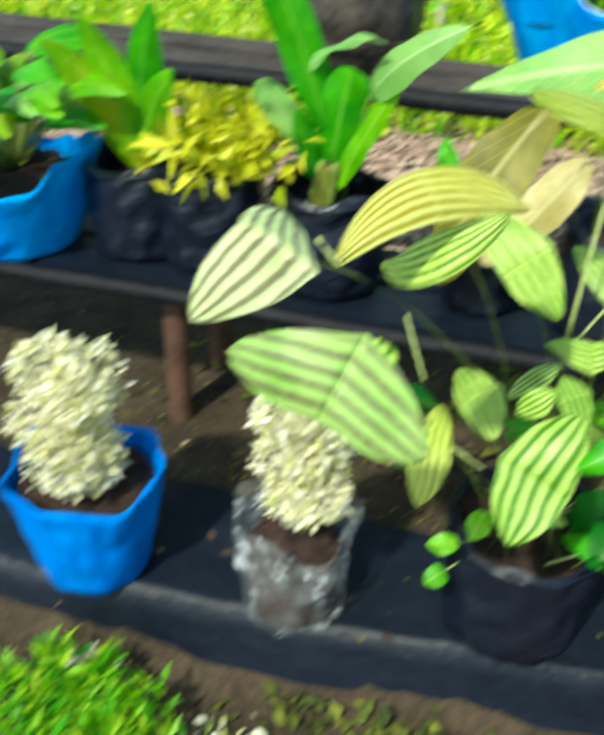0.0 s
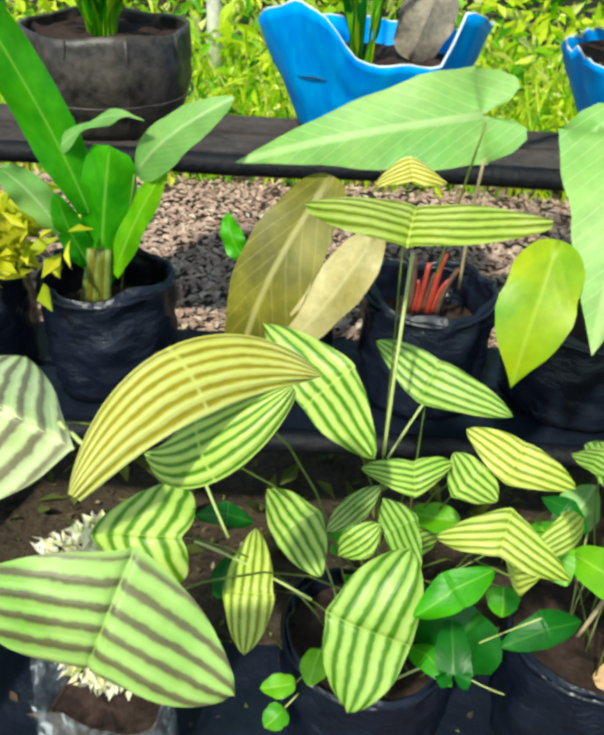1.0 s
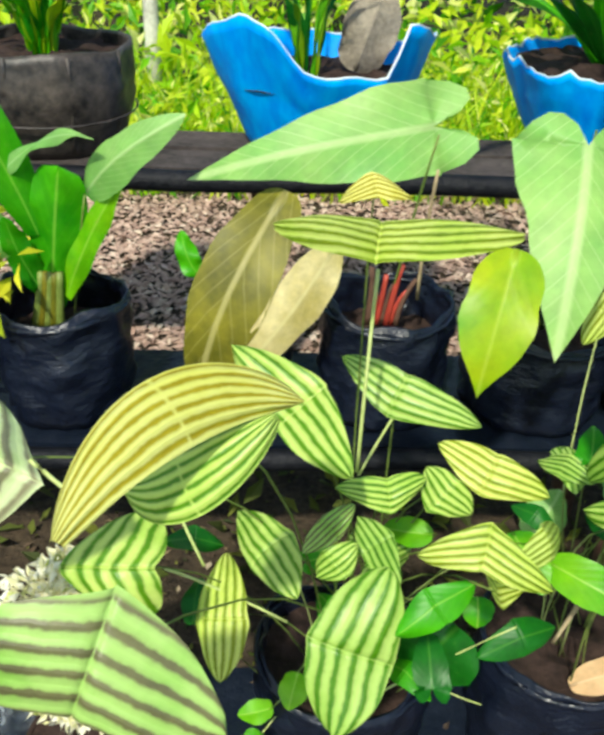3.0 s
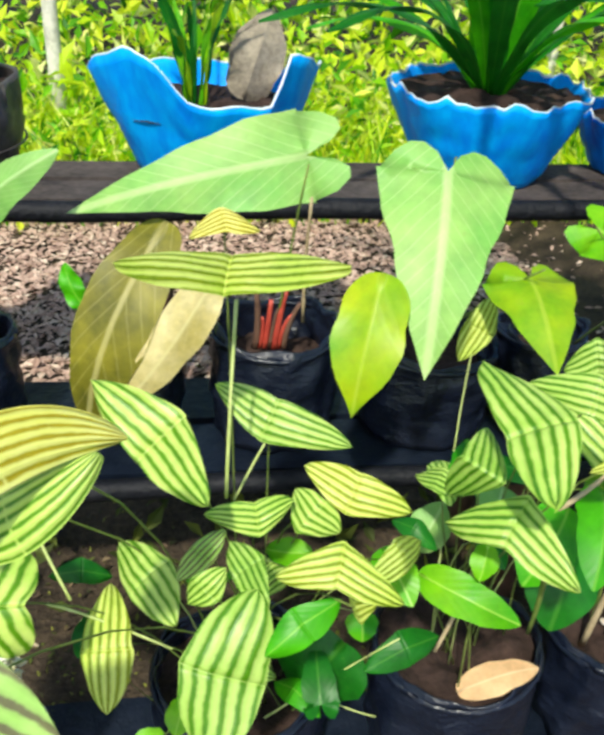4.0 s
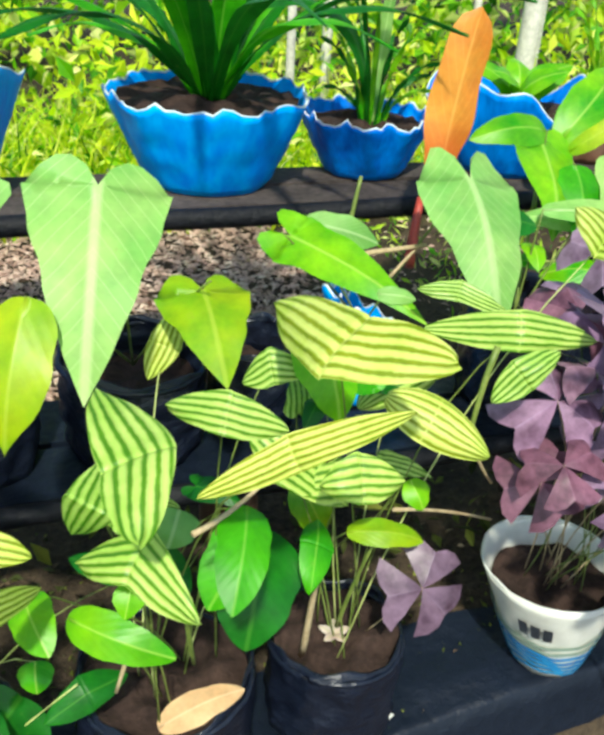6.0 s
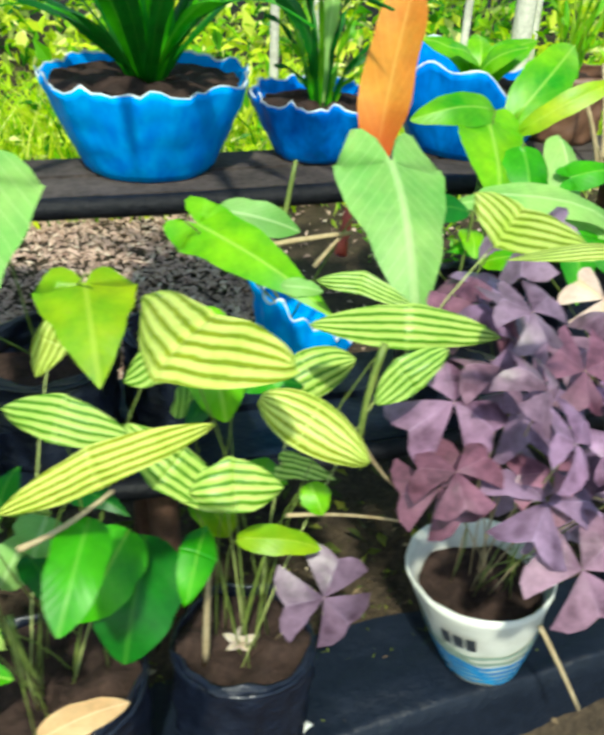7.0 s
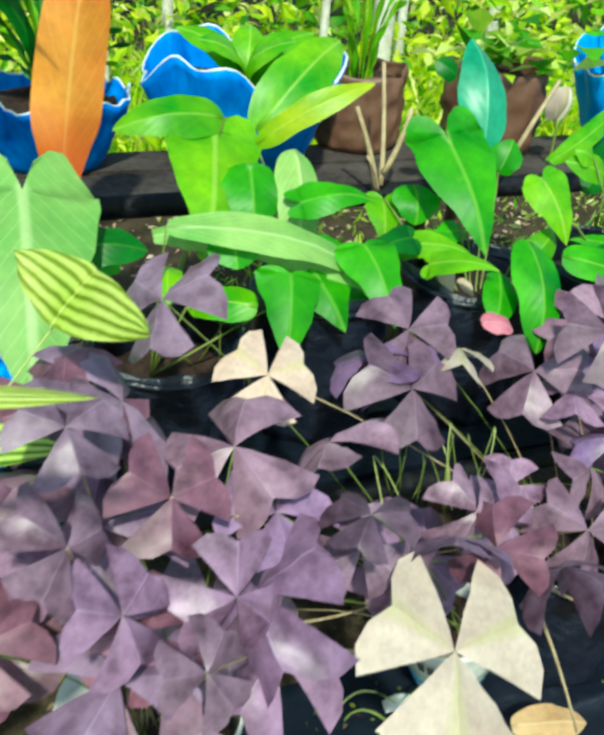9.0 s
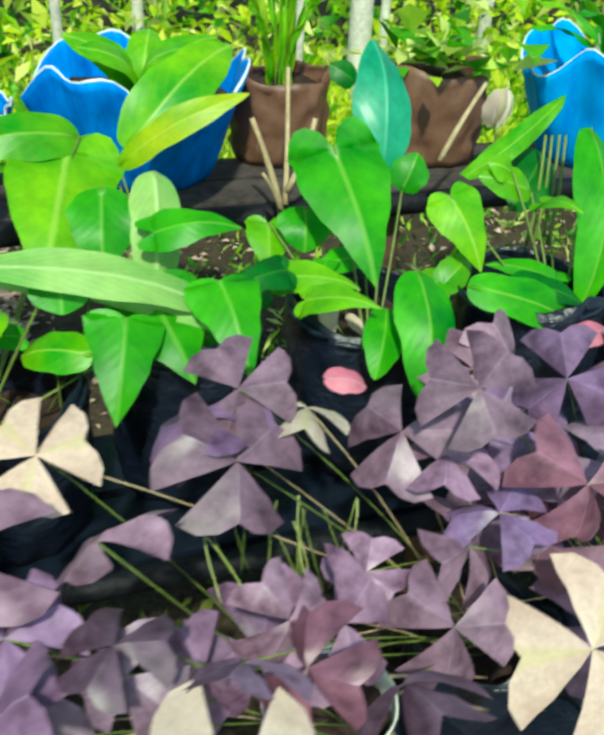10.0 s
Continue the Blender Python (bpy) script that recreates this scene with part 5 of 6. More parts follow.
tube("stem", [(0.167, 0.613, 0.377), (0.188, 0.598, 0.371), (0.218, 0.587, 0.371)], 0.0009, 0.0006, M_STEM_PALE, low_a)
tube("stem", [(-0.068, 0.405, 0.775), (-0.060, 0.404, 0.766), (-0.052, 0.399, 0.763)], 0.0011, 0.0010, M_STEM_PALE, low_a)
tube("stem", [(0.264, 0.560, 0.533), (0.260, 0.560, 0.513), (0.251, 0.560, 0.482)], 0.0022, 0.0014, M_TWIG, low_b)
tube("stem", [(0.302, 0.520, 0.658), (0.327, 0.540, 0.648), (0.360, 0.560, 0.659)], 0.0022, 0.0014, M_TWIG, low_b)
tube("stem", [(0.293, 0.500, 0.626), (0.294, 0.500, 0.593), (0.302, 0.520, 0.542)], 0.0022, 0.0014, M_STEM, low_b)
tube("stem", [(0.431, 0.645, 0.376), (0.430, 0.630, 0.457), (0.431, 0.620, 0.519)], 0.0036, 0.0024, M_TWIG, low_c)
tube("stem", [(0.466, 0.650, 0.401), (0.471, 0.640, 0.458), (0.479, 0.620, 0.528)], 0.0024, 0.0016, M_STEM, low_c)
tube("stem", [(0.498, 0.630, 0.552), (0.567, 0.660, 0.517), (0.635, 0.680, 0.473)], 0.0019, 0.0013, M_TWIG, low_c)
tube("stem", [(0.564, 0.620, 0.709), (0.547, 0.610, 0.667), (0.547, 0.610, 0.631)], 0.0030, 0.0020, M_STEM, low_c)
tube("stem", [(0.548, 0.610, 0.631), (0.570, 0.620, 0.590), (0.591, 0.630, 0.564)], 0.0018, 0.0012, M_TWIG, low_c)
tube("stem", [(1.001, 0.600, 0.523), (1.044, 0.610, 0.487), (1.097, 0.620, 0.440)], 0.0013, 0.0009, M_TWIG, low_d)
tube("stem", [(0.993, 0.580, 0.511), (1.009, 0.560, 0.471), (1.027, 0.540, 0.410)], 0.0016, 0.0010, M_TWIG, low_d)
tube("stem", [(1.003, 0.610, 0.525), (1.047, 0.620, 0.500), (1.097, 0.630, 0.465)], 0.0012, 0.0008, M_TWIG, low_d)
tube("stem", [(0.903, 0.560, 0.520), (0.864, 0.600, 0.492), (0.806, 0.640, 0.471)], 0.0017, 0.0011, M_TWIG, low_d)
tube("stem", [(0.783, 0.620, 0.524), (0.835, 0.640, 0.487), (0.893, 0.660, 0.468)], 0.0014, 0.0010, M_TWIG, low_d)
tube("dry_stick", [(0.746, 0.600, 0.389), (0.764, 0.580, 0.352), (0.784, 0.560, 0.304)], 0.0026, 0.0018, M_TWIG, tub)
tube("stem", [(0.910, 0.690, 0.538), (0.902, 0.700, 0.575), (0.903, 0.710, 0.584)], 0.0007, 0.0005, M_STEM_PALE, low_e)
tube("stem", [(0.927, 0.712, 0.536), (0.907, 0.700, 0.574), (0.905, 0.710, 0.616)], 0.0007, 0.0005, M_STEM, low_e)
tube("stem", [(0.931, 0.717, 0.534), (0.928, 0.700, 0.572), (0.932, 0.710, 0.598)], 0.0007, 0.0005, M_STEM, low_e)
tube("stem", [(0.930, 0.692, 0.533), (0.917, 0.700, 0.570), (0.904, 0.710, 0.584)], 0.0007, 0.0005, M_STEM_PALE, low_e)
tube("stem", [(0.939, 0.720, 0.531), (0.926, 0.700, 0.570), (0.922, 0.710, 0.602)], 0.0007, 0.0005, M_STEM, low_e)
tube("stem", [(0.948, 0.705, 0.529), (0.945, 0.700, 0.568), (0.954, 0.710, 0.604)], 0.0007, 0.0005, M_STEM, low_e)
tube("stem", [(0.948, 0.712, 0.528), (0.949, 0.700, 0.566), (0.949, 0.710, 0.576)], 0.0007, 0.0005, M_STEM_PALE, low_e)
tube("stem", [(0.966, 0.687, 0.526), (0.965, 0.700, 0.565), (0.974, 0.710, 0.579)], 0.0007, 0.0005, M_STEM, low_e)
tube("stem", [(0.973, 0.698, 0.524), (0.966, 0.700, 0.564), (0.975, 0.710, 0.592)], 0.0007, 0.0005, M_STEM, low_e)
tube("stem", [(0.978, 0.695, 0.523), (0.965, 0.700, 0.562), (0.970, 0.710, 0.605)], 0.0007, 0.0005, M_STEM_PALE, low_e)
tube("stem", [(0.971, 0.696, 0.521), (0.963, 0.700, 0.561), (0.949, 0.710, 0.586)], 0.0007, 0.0005, M_STEM, low_e)
tube("stem", [(0.989, 0.698, 0.519), (0.978, 0.700, 0.559), (0.971, 0.710, 0.600)], 0.0007, 0.0005, M_STEM, low_e)
tube("stem", [(0.981, 0.708, 0.518), (0.976, 0.700, 0.558), (0.967, 0.710, 0.582)], 0.0007, 0.0005, M_STEM_PALE, low_e)
tube("stem", [(0.995, 0.702, 0.516), (1.002, 0.700, 0.556), (1.014, 0.710, 0.593)], 0.0007, 0.0005, M_STEM, low_e)
tube("stem", [(1.015, 0.680, 0.514), (0.998, 0.700, 0.555), (0.989, 0.710, 0.590)], 0.0007, 0.0005, M_STEM, low_e)
tube("stem", [(1.003, 0.712, 0.513), (1.014, 0.700, 0.553), (1.015, 0.710, 0.591)], 0.0007, 0.0005, M_STEM_PALE, low_e)
# ---- broad-leaved plants on the low bench ----
leaf(bag_d, (0.174, 0.879, 0.784), (-0.050, 0.877, 0.731), 0.092, M_GREY, notch=0.11, cup=0.12, sag=0.04, facing=(0, -0.85, 0.5), ripple=0.004, blunt=1.1)
tube("stem", [(0.150, 0.890, 0.585), (0.163, 0.854, 0.729), (0.170, 0.830, 0.790)], 0.0013, 0.0010, M_STEM, bag_d)
leaf(bag_a, (-0.142, 0.880, 0.711), (-0.048, 0.840, 0.798), 0.041, M_GREY, facing=(0, -0.8, 0.5), cup=0.4)
tube("stem", [(-0.165, 0.885, 0.585), (-0.150, 0.882, 0.673), (-0.142, 0.880, 0.711)], 0.0013, 0.0010, M_STEM, bag_a)
strap(bag_a, (-0.191, 0.885, 0.667), (-0.223, 0.870, 0.773), (-0.273, 0.840, 0.901), 0.047, M_GREEN, facing=(0.2, -0.9, 0.4), point=2.5)
strap(bag_a, (-0.187, 0.885, 0.590), (-0.174, 0.875, 0.669), (-0.161, 0.870, 0.740), 0.053, M_GREEN, facing=(0, -0.9, 0.2), fold=0.5, point=6)
strap(bag_a, (-0.189, 0.880, 0.604), (-0.206, 0.870, 0.651), (-0.212, 0.860, 0.695), 0.029, M_GREEN, facing=(0.2, -0.9, 0.2))
strap(bag_a, (-0.170, 0.880, 0.604), (-0.140, 0.870, 0.672), (-0.103, 0.860, 0.733), 0.026, M_LIME, facing=(-0.2, -0.9, 0.2))
strap(bag_a, (-0.231, 0.880, 0.712), (-0.175, 0.870, 0.762), (-0.121, 0.840, 0.775), 0.014, M_GREY, facing=(0, -0.6, 0.8))
strap(bag_a, (-0.215, 0.870, 0.651), (-0.237, 0.860, 0.694), (-0.259, 0.850, 0.721), 0.036, M_GREY, facing=(0, -0.7, 0.6))
tube("stem_base", [(-0.204, 0.880, 0.571), (-0.198, 0.880, 0.593), (-0.192, 0.880, 0.631)], 0.0054, 0.0036, M_STEM, bag_a)
tube("stem_base", [(-0.198, 0.880, 0.571), (-0.193, 0.880, 0.593), (-0.187, 0.880, 0.631)], 0.0054, 0.0036, M_OLIVE, bag_a)
tube("stem_base", [(-0.192, 0.880, 0.571), (-0.188, 0.880, 0.593), (-0.183, 0.880, 0.631)], 0.0054, 0.0036, M_STEM, bag_a)
tube("stem_base", [(-0.186, 0.880, 0.571), (-0.183, 0.880, 0.593), (-0.179, 0.880, 0.631)], 0.0054, 0.0036, M_OLIVE, bag_a)
tube("stem_base", [(-0.180, 0.880, 0.571), (-0.178, 0.880, 0.593), (-0.174, 0.880, 0.631)], 0.0054, 0.0036, M_STEM, bag_a)
leaf(bag_c, (0.044, 0.875, 0.722), (-0.040, 0.800, 0.545), 0.072, M_OLIVE, facing=(-0.3, -0.85, 0.3), cup=0.3, sag=0.16, blunt=1.0)
tube("stem", [(0.005, 0.895, 0.575), (0.026, 0.880, 0.662), (0.038, 0.870, 0.699)], 0.0013, 0.0010, M_STEM, bag_c)
# pale blade that stands for the highlight on the folded bronze leaf
leaf(bag_c, (0.091, 0.840, 0.684), (0.009, 0.790, 0.580), 0.046, M_OLIVE_LIT, facing=(0.2, -0.85, 0.4), cup=0.2, sag=0.1, blunt=0.9)
strap(bag_c, (-0.037, 0.890, 0.623), (-0.050, 0.890, 0.644), (-0.057, 0.900, 0.670), 0.024, M_GREEN, facing=(0, -0.9, 0.2))
tube("stem_base", [(0.129, 0.880, 0.581), (0.134, 0.880, 0.609), (0.130, 0.880, 0.644)], 0.0042, 0.0028, M_POST, bag_d)
tube("stem_base", [(0.134, 0.880, 0.581), (0.139, 0.880, 0.609), (0.136, 0.880, 0.617)], 0.0026, 0.0018, M_RED, bag_d)
tube("stem_base", [(0.139, 0.880, 0.581), (0.143, 0.880, 0.609), (0.145, 0.880, 0.636)], 0.0036, 0.0024, M_RED, bag_d)
tube("stem_base", [(0.144, 0.880, 0.581), (0.147, 0.880, 0.608), (0.152, 0.880, 0.626)], 0.0024, 0.0016, M_POST, bag_d)
tube("stem_base", [(0.149, 0.880, 0.580), (0.152, 0.880, 0.608), (0.160, 0.880, 0.648)], 0.0041, 0.0027, M_RED, bag_d)
tube("stem_base", [(0.154, 0.880, 0.580), (0.156, 0.880, 0.608), (0.167, 0.880, 0.619)], 0.0026, 0.0018, M_RED, bag_d)
tube("stem_base", [(0.159, 0.880, 0.580), (0.160, 0.880, 0.608), (0.175, 0.880, 0.632)], 0.0036, 0.0024, M_POST, bag_d)
tube("stem", [(0.178, 0.880, 0.610), (0.175, 0.870, 0.678), (0.177, 0.850, 0.753)], 0.0019, 0.0013, M_TWIG, bag_d)
leaf(bag_e, (0.281, 0.786, 0.797), (0.250, 0.670, 0.668), 0.110, M_GREY, notch=0.10, cup=0.22, sag=0.06, facing=(-0.1, -0.9, 0.5), blunt=1.3)
tube("stem", [(0.315, 0.895, 0.570), (0.299, 0.838, 0.735), (0.291, 0.800, 0.806)], 0.0013, 0.0010, M_STEM, bag_e)
leaf(bag_e, (0.219, 0.720, 0.736), (0.189, 0.660, 0.638), 0.060, M_YELLOW, facing=(-0.3, -0.9, 0.4), cup=0.35, blunt=2.6)
tube("stem", [(0.315, 0.895, 0.570), (0.253, 0.790, 0.686), (0.219, 0.720, 0.736)], 0.0013, 0.0010, M_STEM, bag_e)
leaf(bag_e, (0.361, 0.765, 0.708), (0.362, 0.675, 0.668), 0.078, M_YELLOW, notch=0.16, cup=0.2, sag=0.06, facing=(0, -0.9, 0.4))
tube("stem", [(0.315, 0.895, 0.570), (0.346, 0.802, 0.681), (0.362, 0.740, 0.729)], 0.0013, 0.0010, M_STEM, bag_e)
leaf(bag_f, (0.444, 0.720, 0.702), (0.455, 0.660, 0.630), 0.057, M_LIME, facing=(0, -0.9, 0.4))
tube("stem", [(0.475, 0.885, 0.570), (0.455, 0.786, 0.662), (0.444, 0.720, 0.702)], 0.0013, 0.0010, M_STEM, bag_f)
leaf(blue_low, (0.472, 0.870, 0.712), (0.570, 0.745, 0.668), 0.062, M_LIME, notch=0.12, cup=0.25, sag=0.08, facing=(-0.1, -0.7, 0.7))
tube("stem", [(0.585, 0.930, 0.570), (0.501, 0.882, 0.678), (0.456, 0.850, 0.724)], 0.0013, 0.0010, M_STEM, blue_low)
leaf(blue_low, (0.664, 0.874, 0.760), (0.653, 0.740, 0.644), 0.109, M_GREY, notch=0.16, cup=0.3, sag=0.06, facing=(0, -0.9, 0.4))
tube("stem", [(0.585, 0.930, 0.570), (0.636, 0.896, 0.703), (0.664, 0.874, 0.760)], 0.0013, 0.0010, M_STEM, blue_low)
leaf(blue_low, (0.502, 0.920, 0.705), (0.583, 0.900, 0.686), 0.037, M_GREY, facing=(-0.1, -0.8, 0.6))
tube("stem", [(0.585, 0.930, 0.570), (0.531, 0.924, 0.664), (0.502, 0.920, 0.705)], 0.0013, 0.0010, M_STEM, blue_low)
tube("dry_stick", [(0.553, 0.900, 0.673), (0.595, 0.900, 0.677), (0.638, 0.900, 0.679)], 0.0036, 0.0024, M_TWIG, blue_low)
tube("dry_stick", [(0.599, 0.900, 0.644), (0.614, 0.900, 0.663), (0.633, 0.900, 0.682)], 0.0024, 0.0016, M_TWIG, blue_low)
tube("stem", [(0.608, 1.060, 0.618), (0.614, 1.060, 0.658), (0.626, 1.070, 0.705)], 0.0036, 0.0024, M_STEM, blue_low)
# ---- arrow-leaved plants to the right ----
strap(bag_g, (0.707, 1.020, 0.711), (0.721, 1.030, 0.801), (0.743, 1.040, 0.906), 0.063, M_ORANGE, facing=(0, -1, 0.2), point=4, label='tall orange dying leaf')
tube("red_stalk", [(0.646, 0.950, 0.633), (0.662, 0.980, 0.659), (0.676, 1.000, 0.698)], 0.0072, 0.0048, M_RED, bag_g)
leaf(bag_g, (0.862, 1.050, 0.750), (0.819, 0.920, 0.667), 0.106, M_LIME, notch=0.12, cup=0.25, sag=0.08, facing=(0, -0.9, 0.4))
tube("stem", [(0.760, 0.890, 0.570), (0.826, 0.986, 0.696), (0.862, 1.050, 0.750)], 0.0013, 0.0010, M_STEM, bag_g)
leaf(bag_h, (0.929, 1.000, 0.742), (0.915, 0.930, 0.666), 0.045, M_GREY, facing=(0, -0.9, 0.4), cup=0.7, blunt=0.8)
tube("stem", [(0.930, 0.890, 0.570), (0.929, 0.956, 0.690), (0.929, 1.000, 0.742)], 0.0013, 0.0010, M_STEM, bag_h)
leaf(bag_h, (0.883, 1.000, 0.731), (0.874, 0.950, 0.680), 0.059, M_GREEN, facing=(-0.1, -0.8, 0.6))
tube("stem", [(0.930, 0.890, 0.570), (0.899, 0.956, 0.683), (0.883, 1.000, 0.731)], 0.0013, 0.0010, M_STEM, bag_h)
leaf(bag_h, (0.918, 1.090, 0.735), (1.042, 1.165, 0.818), 0.064, M_LIME, facing=(0, -0.7, 0.7))
tube("stem", [(0.930, 0.890, 0.570), (0.910, 0.992, 0.687), (0.899, 1.060, 0.737)], 0.0013, 0.0010, M_STEM, bag_h)
leaf(bag_h, (0.906, 1.050, 0.732), (1.017, 1.020, 0.802), 0.030, M_YELLOW, facing=(0, -0.7, 0.7))
tube("stem", [(0.930, 0.890, 0.570), (0.914, 0.986, 0.683), (0.906, 1.050, 0.732)], 0.0013, 0.0010, M_STEM, bag_h)
leaf(bag_g, (0.874, 1.060, 0.758), (0.761, 1.050, 0.756), 0.047, M_LIME, facing=(0, -0.7, 0.7))
tube("stem", [(0.760, 0.890, 0.570), (0.834, 0.992, 0.702), (0.874, 1.060, 0.758)], 0.0013, 0.0010, M_STEM, bag_g)
strap(bag_h, (0.771, 0.920, 0.696), (0.865, 0.900, 0.692), (0.966, 0.860, 0.650), 0.036, M_GREY, facing=(0, -0.7, 0.7))
leaf(bag_h, (0.903, 0.900, 0.680), (0.925, 0.830, 0.630), 0.082, M_GREEN, notch=0.08, cup=0.3, sag=0.08, facing=(0, -0.8, 0.6))
tube("stem", [(0.930, 0.890, 0.570), (0.912, 0.896, 0.647), (0.903, 0.900, 0.680)], 0.0013, 0.0010, M_STEM, bag_h)
leaf(bag_h, (0.957, 0.880, 0.690), (0.965, 0.810, 0.641), 0.060, M_GREEN, notch=0.05, cup=0.3, sag=0.08, facing=(0, -0.8, 0.6))
tube("stem", [(0.930, 0.890, 0.570), (0.948, 0.884, 0.654), (0.957, 0.880, 0.690)], 0.0013, 0.0010, M_STEM, bag_h)
leaf(bag_h, (0.879, 0.860, 0.677), (0.860, 0.800, 0.622), 0.059, M_GREEN, notch=0.05, cup=0.25, sag=0.06, facing=(0, -0.9, 0.4))
tube("stem", [(0.930, 0.890, 0.570), (0.897, 0.872, 0.645), (0.879, 0.860, 0.677)], 0.0013, 0.0010, M_STEM, bag_h)
leaf(bag_g, (0.836, 0.900, 0.706), (0.834, 0.870, 0.682), 0.050, M_GREEN, facing=(-0.1, -0.8, 0.6))
tube("stem", [(0.760, 0.890, 0.570), (0.809, 0.896, 0.665), (0.836, 0.900, 0.706)], 0.0013, 0.0010, M_STEM, bag_g)
leaf(bag_g, (0.934, 0.900, 0.650), (0.966, 0.880, 0.611), 0.060, M_GREEN, facing=(-0.1, -0.8, 0.6))
tube("stem", [(0.760, 0.890, 0.570), (0.873, 0.896, 0.626), (0.934, 0.900, 0.650)], 0.0013, 0.0010, M_STEM, bag_g)
leaf(bag_g, (0.779, 0.900, 0.713), (0.969, 0.880, 0.662), 0.038, M_GREY, facing=(0, -0.6, 0.8))
tube("stem", [(0.760, 0.890, 0.570), (0.772, 0.896, 0.670), (0.779, 0.900, 0.713)], 0.0013, 0.0010, M_STEM, bag_g)
leaf(bag_i, (1.091, 0.990, 0.757), (1.100, 0.890, 0.665), 0.093, M_GREEN, notch=0.14, cup=0.25, sag=0.06, facing=(-0.1, -0.9, 0.4))
tube("stem", [(1.100, 0.890, 0.570), (1.094, 0.950, 0.701), (1.091, 0.990, 0.757)], 0.0013, 0.0010, M_STEM, bag_i)
leaf(bag_i, (1.147, 1.000, 0.726), (1.163, 1.080, 0.835), 0.058, M_TEAL, facing=(0, -0.9, 0.3), cup=0.6)
tube("stem", [(1.100, 0.890, 0.570), (1.131, 0.956, 0.679), (1.147, 1.000, 0.726)], 0.0013, 0.0010, M_STEM, bag_i)
leaf(bag_i, (1.140, 1.070, 0.793), (1.117, 1.080, 0.809), 0.028, M_DEEP, facing=(-0.1, -0.8, 0.6))
tube("stem", [(1.100, 0.890, 0.570), (1.126, 0.998, 0.726), (1.140, 1.070, 0.793)], 0.0013, 0.0010, M_STEM, bag_i)
leaf(bag_i, (1.034, 1.000, 0.685), (1.025, 0.970, 0.645), 0.048, M_LIME, notch=0.1, cup=0.2, sag=0.06, facing=(0, -0.9, 0.4))
tube("stem", [(1.100, 0.890, 0.570), (1.057, 0.956, 0.650), (1.034, 1.000, 0.685)], 0.0013, 0.0010, M_STEM, bag_i)
leaf(bag_i, (1.069, 1.000, 0.699), (1.060, 0.970, 0.666), 0.052, M_GREEN, facing=(-0.1, -0.8, 0.6))
tube("stem", [(1.100, 0.890, 0.570), (1.080, 0.956, 0.660), (1.069, 1.000, 0.699)], 0.0013, 0.0010, M_STEM, bag_i)
leaf(bag_i, (1.163, 0.990, 0.710), (1.181, 1.000, 0.743), 0.037, M_GREEN, facing=(-0.1, -0.8, 0.6))
tube("stem", [(1.100, 0.890, 0.570), (1.141, 0.950, 0.668), (1.163, 0.990, 0.710)], 0.0013, 0.0010, M_STEM, bag_i)
leaf(bag_j, (1.199, 0.960, 0.713), (1.224, 0.920, 0.650), 0.057, M_LIME, notch=0.08, cup=0.2, sag=0.06, facing=(0, -0.9, 0.4))
tube("stem", [(1.300, 0.890, 0.580), (1.234, 0.932, 0.673), (1.199, 0.960, 0.713)], 0.0013, 0.0010, M_STEM, bag_j)
leaf(bag_j, (1.294, 0.970, 0.706), (1.234, 0.970, 0.727), 0.033, M_LIME, facing=(-0.1, -0.8, 0.6))
tube("stem", [(1.300, 0.890, 0.580), (1.296, 0.938, 0.668), (1.294, 0.970, 0.706)], 0.0013, 0.0010, M_STEM, bag_j)
leaf(bag_j, (1.269, 0.970, 0.728), (1.242, 0.970, 0.739), 0.028, M_LIME, facing=(-0.1, -0.8, 0.6))
tube("stem", [(1.300, 0.890, 0.580), (1.280, 0.938, 0.684), (1.269, 0.970, 0.728)], 0.0013, 0.0010, M_STEM, bag_j)
leaf(bag_i, (1.121, 0.860, 0.691), (1.102, 0.780, 0.614), 0.053, M_GREEN, facing=(0, -0.9, 0.4), cup=0.4)
tube("stem", [(1.100, 0.890, 0.570), (1.114, 0.872, 0.655), (1.121, 0.860, 0.691)], 0.0013, 0.0010, M_STEM, bag_i)
leaf(bag_i, (1.096, 0.860, 0.658), (1.068, 0.810, 0.623), 0.035, M_GREEN, facing=(-0.1, -0.8, 0.6))
tube("stem", [(1.100, 0.890, 0.570), (1.097, 0.872, 0.632), (1.096, 0.860, 0.658)], 0.0013, 0.0010, M_STEM, bag_i)
leaf(bag_j, (1.183, 0.880, 0.659), (1.306, 0.860, 0.609), 0.044, M_GREEN, facing=(0, -0.7, 0.7))
tube("stem", [(1.300, 0.890, 0.580), (1.224, 0.884, 0.635), (1.183, 0.880, 0.659)], 0.0013, 0.0010, M_STEM, bag_j)
leaf(bag_j, (1.357, 0.980, 0.764), (1.312, 0.870, 0.623), 0.059, M_GREEN, facing=(0, -0.95, 0.3), cup=0.4)
tube("stem", [(1.300, 0.890, 0.580), (1.337, 0.944, 0.709), (1.357, 0.980, 0.764)], 0.0013, 0.0010, M_STEM, bag_j)
strap(bag_j, (1.235, 1.000, 0.716), (1.302, 1.020, 0.743), (1.371, 1.050, 0.778), 0.026, M_LIME, facing=(0, -0.7, 0.7))
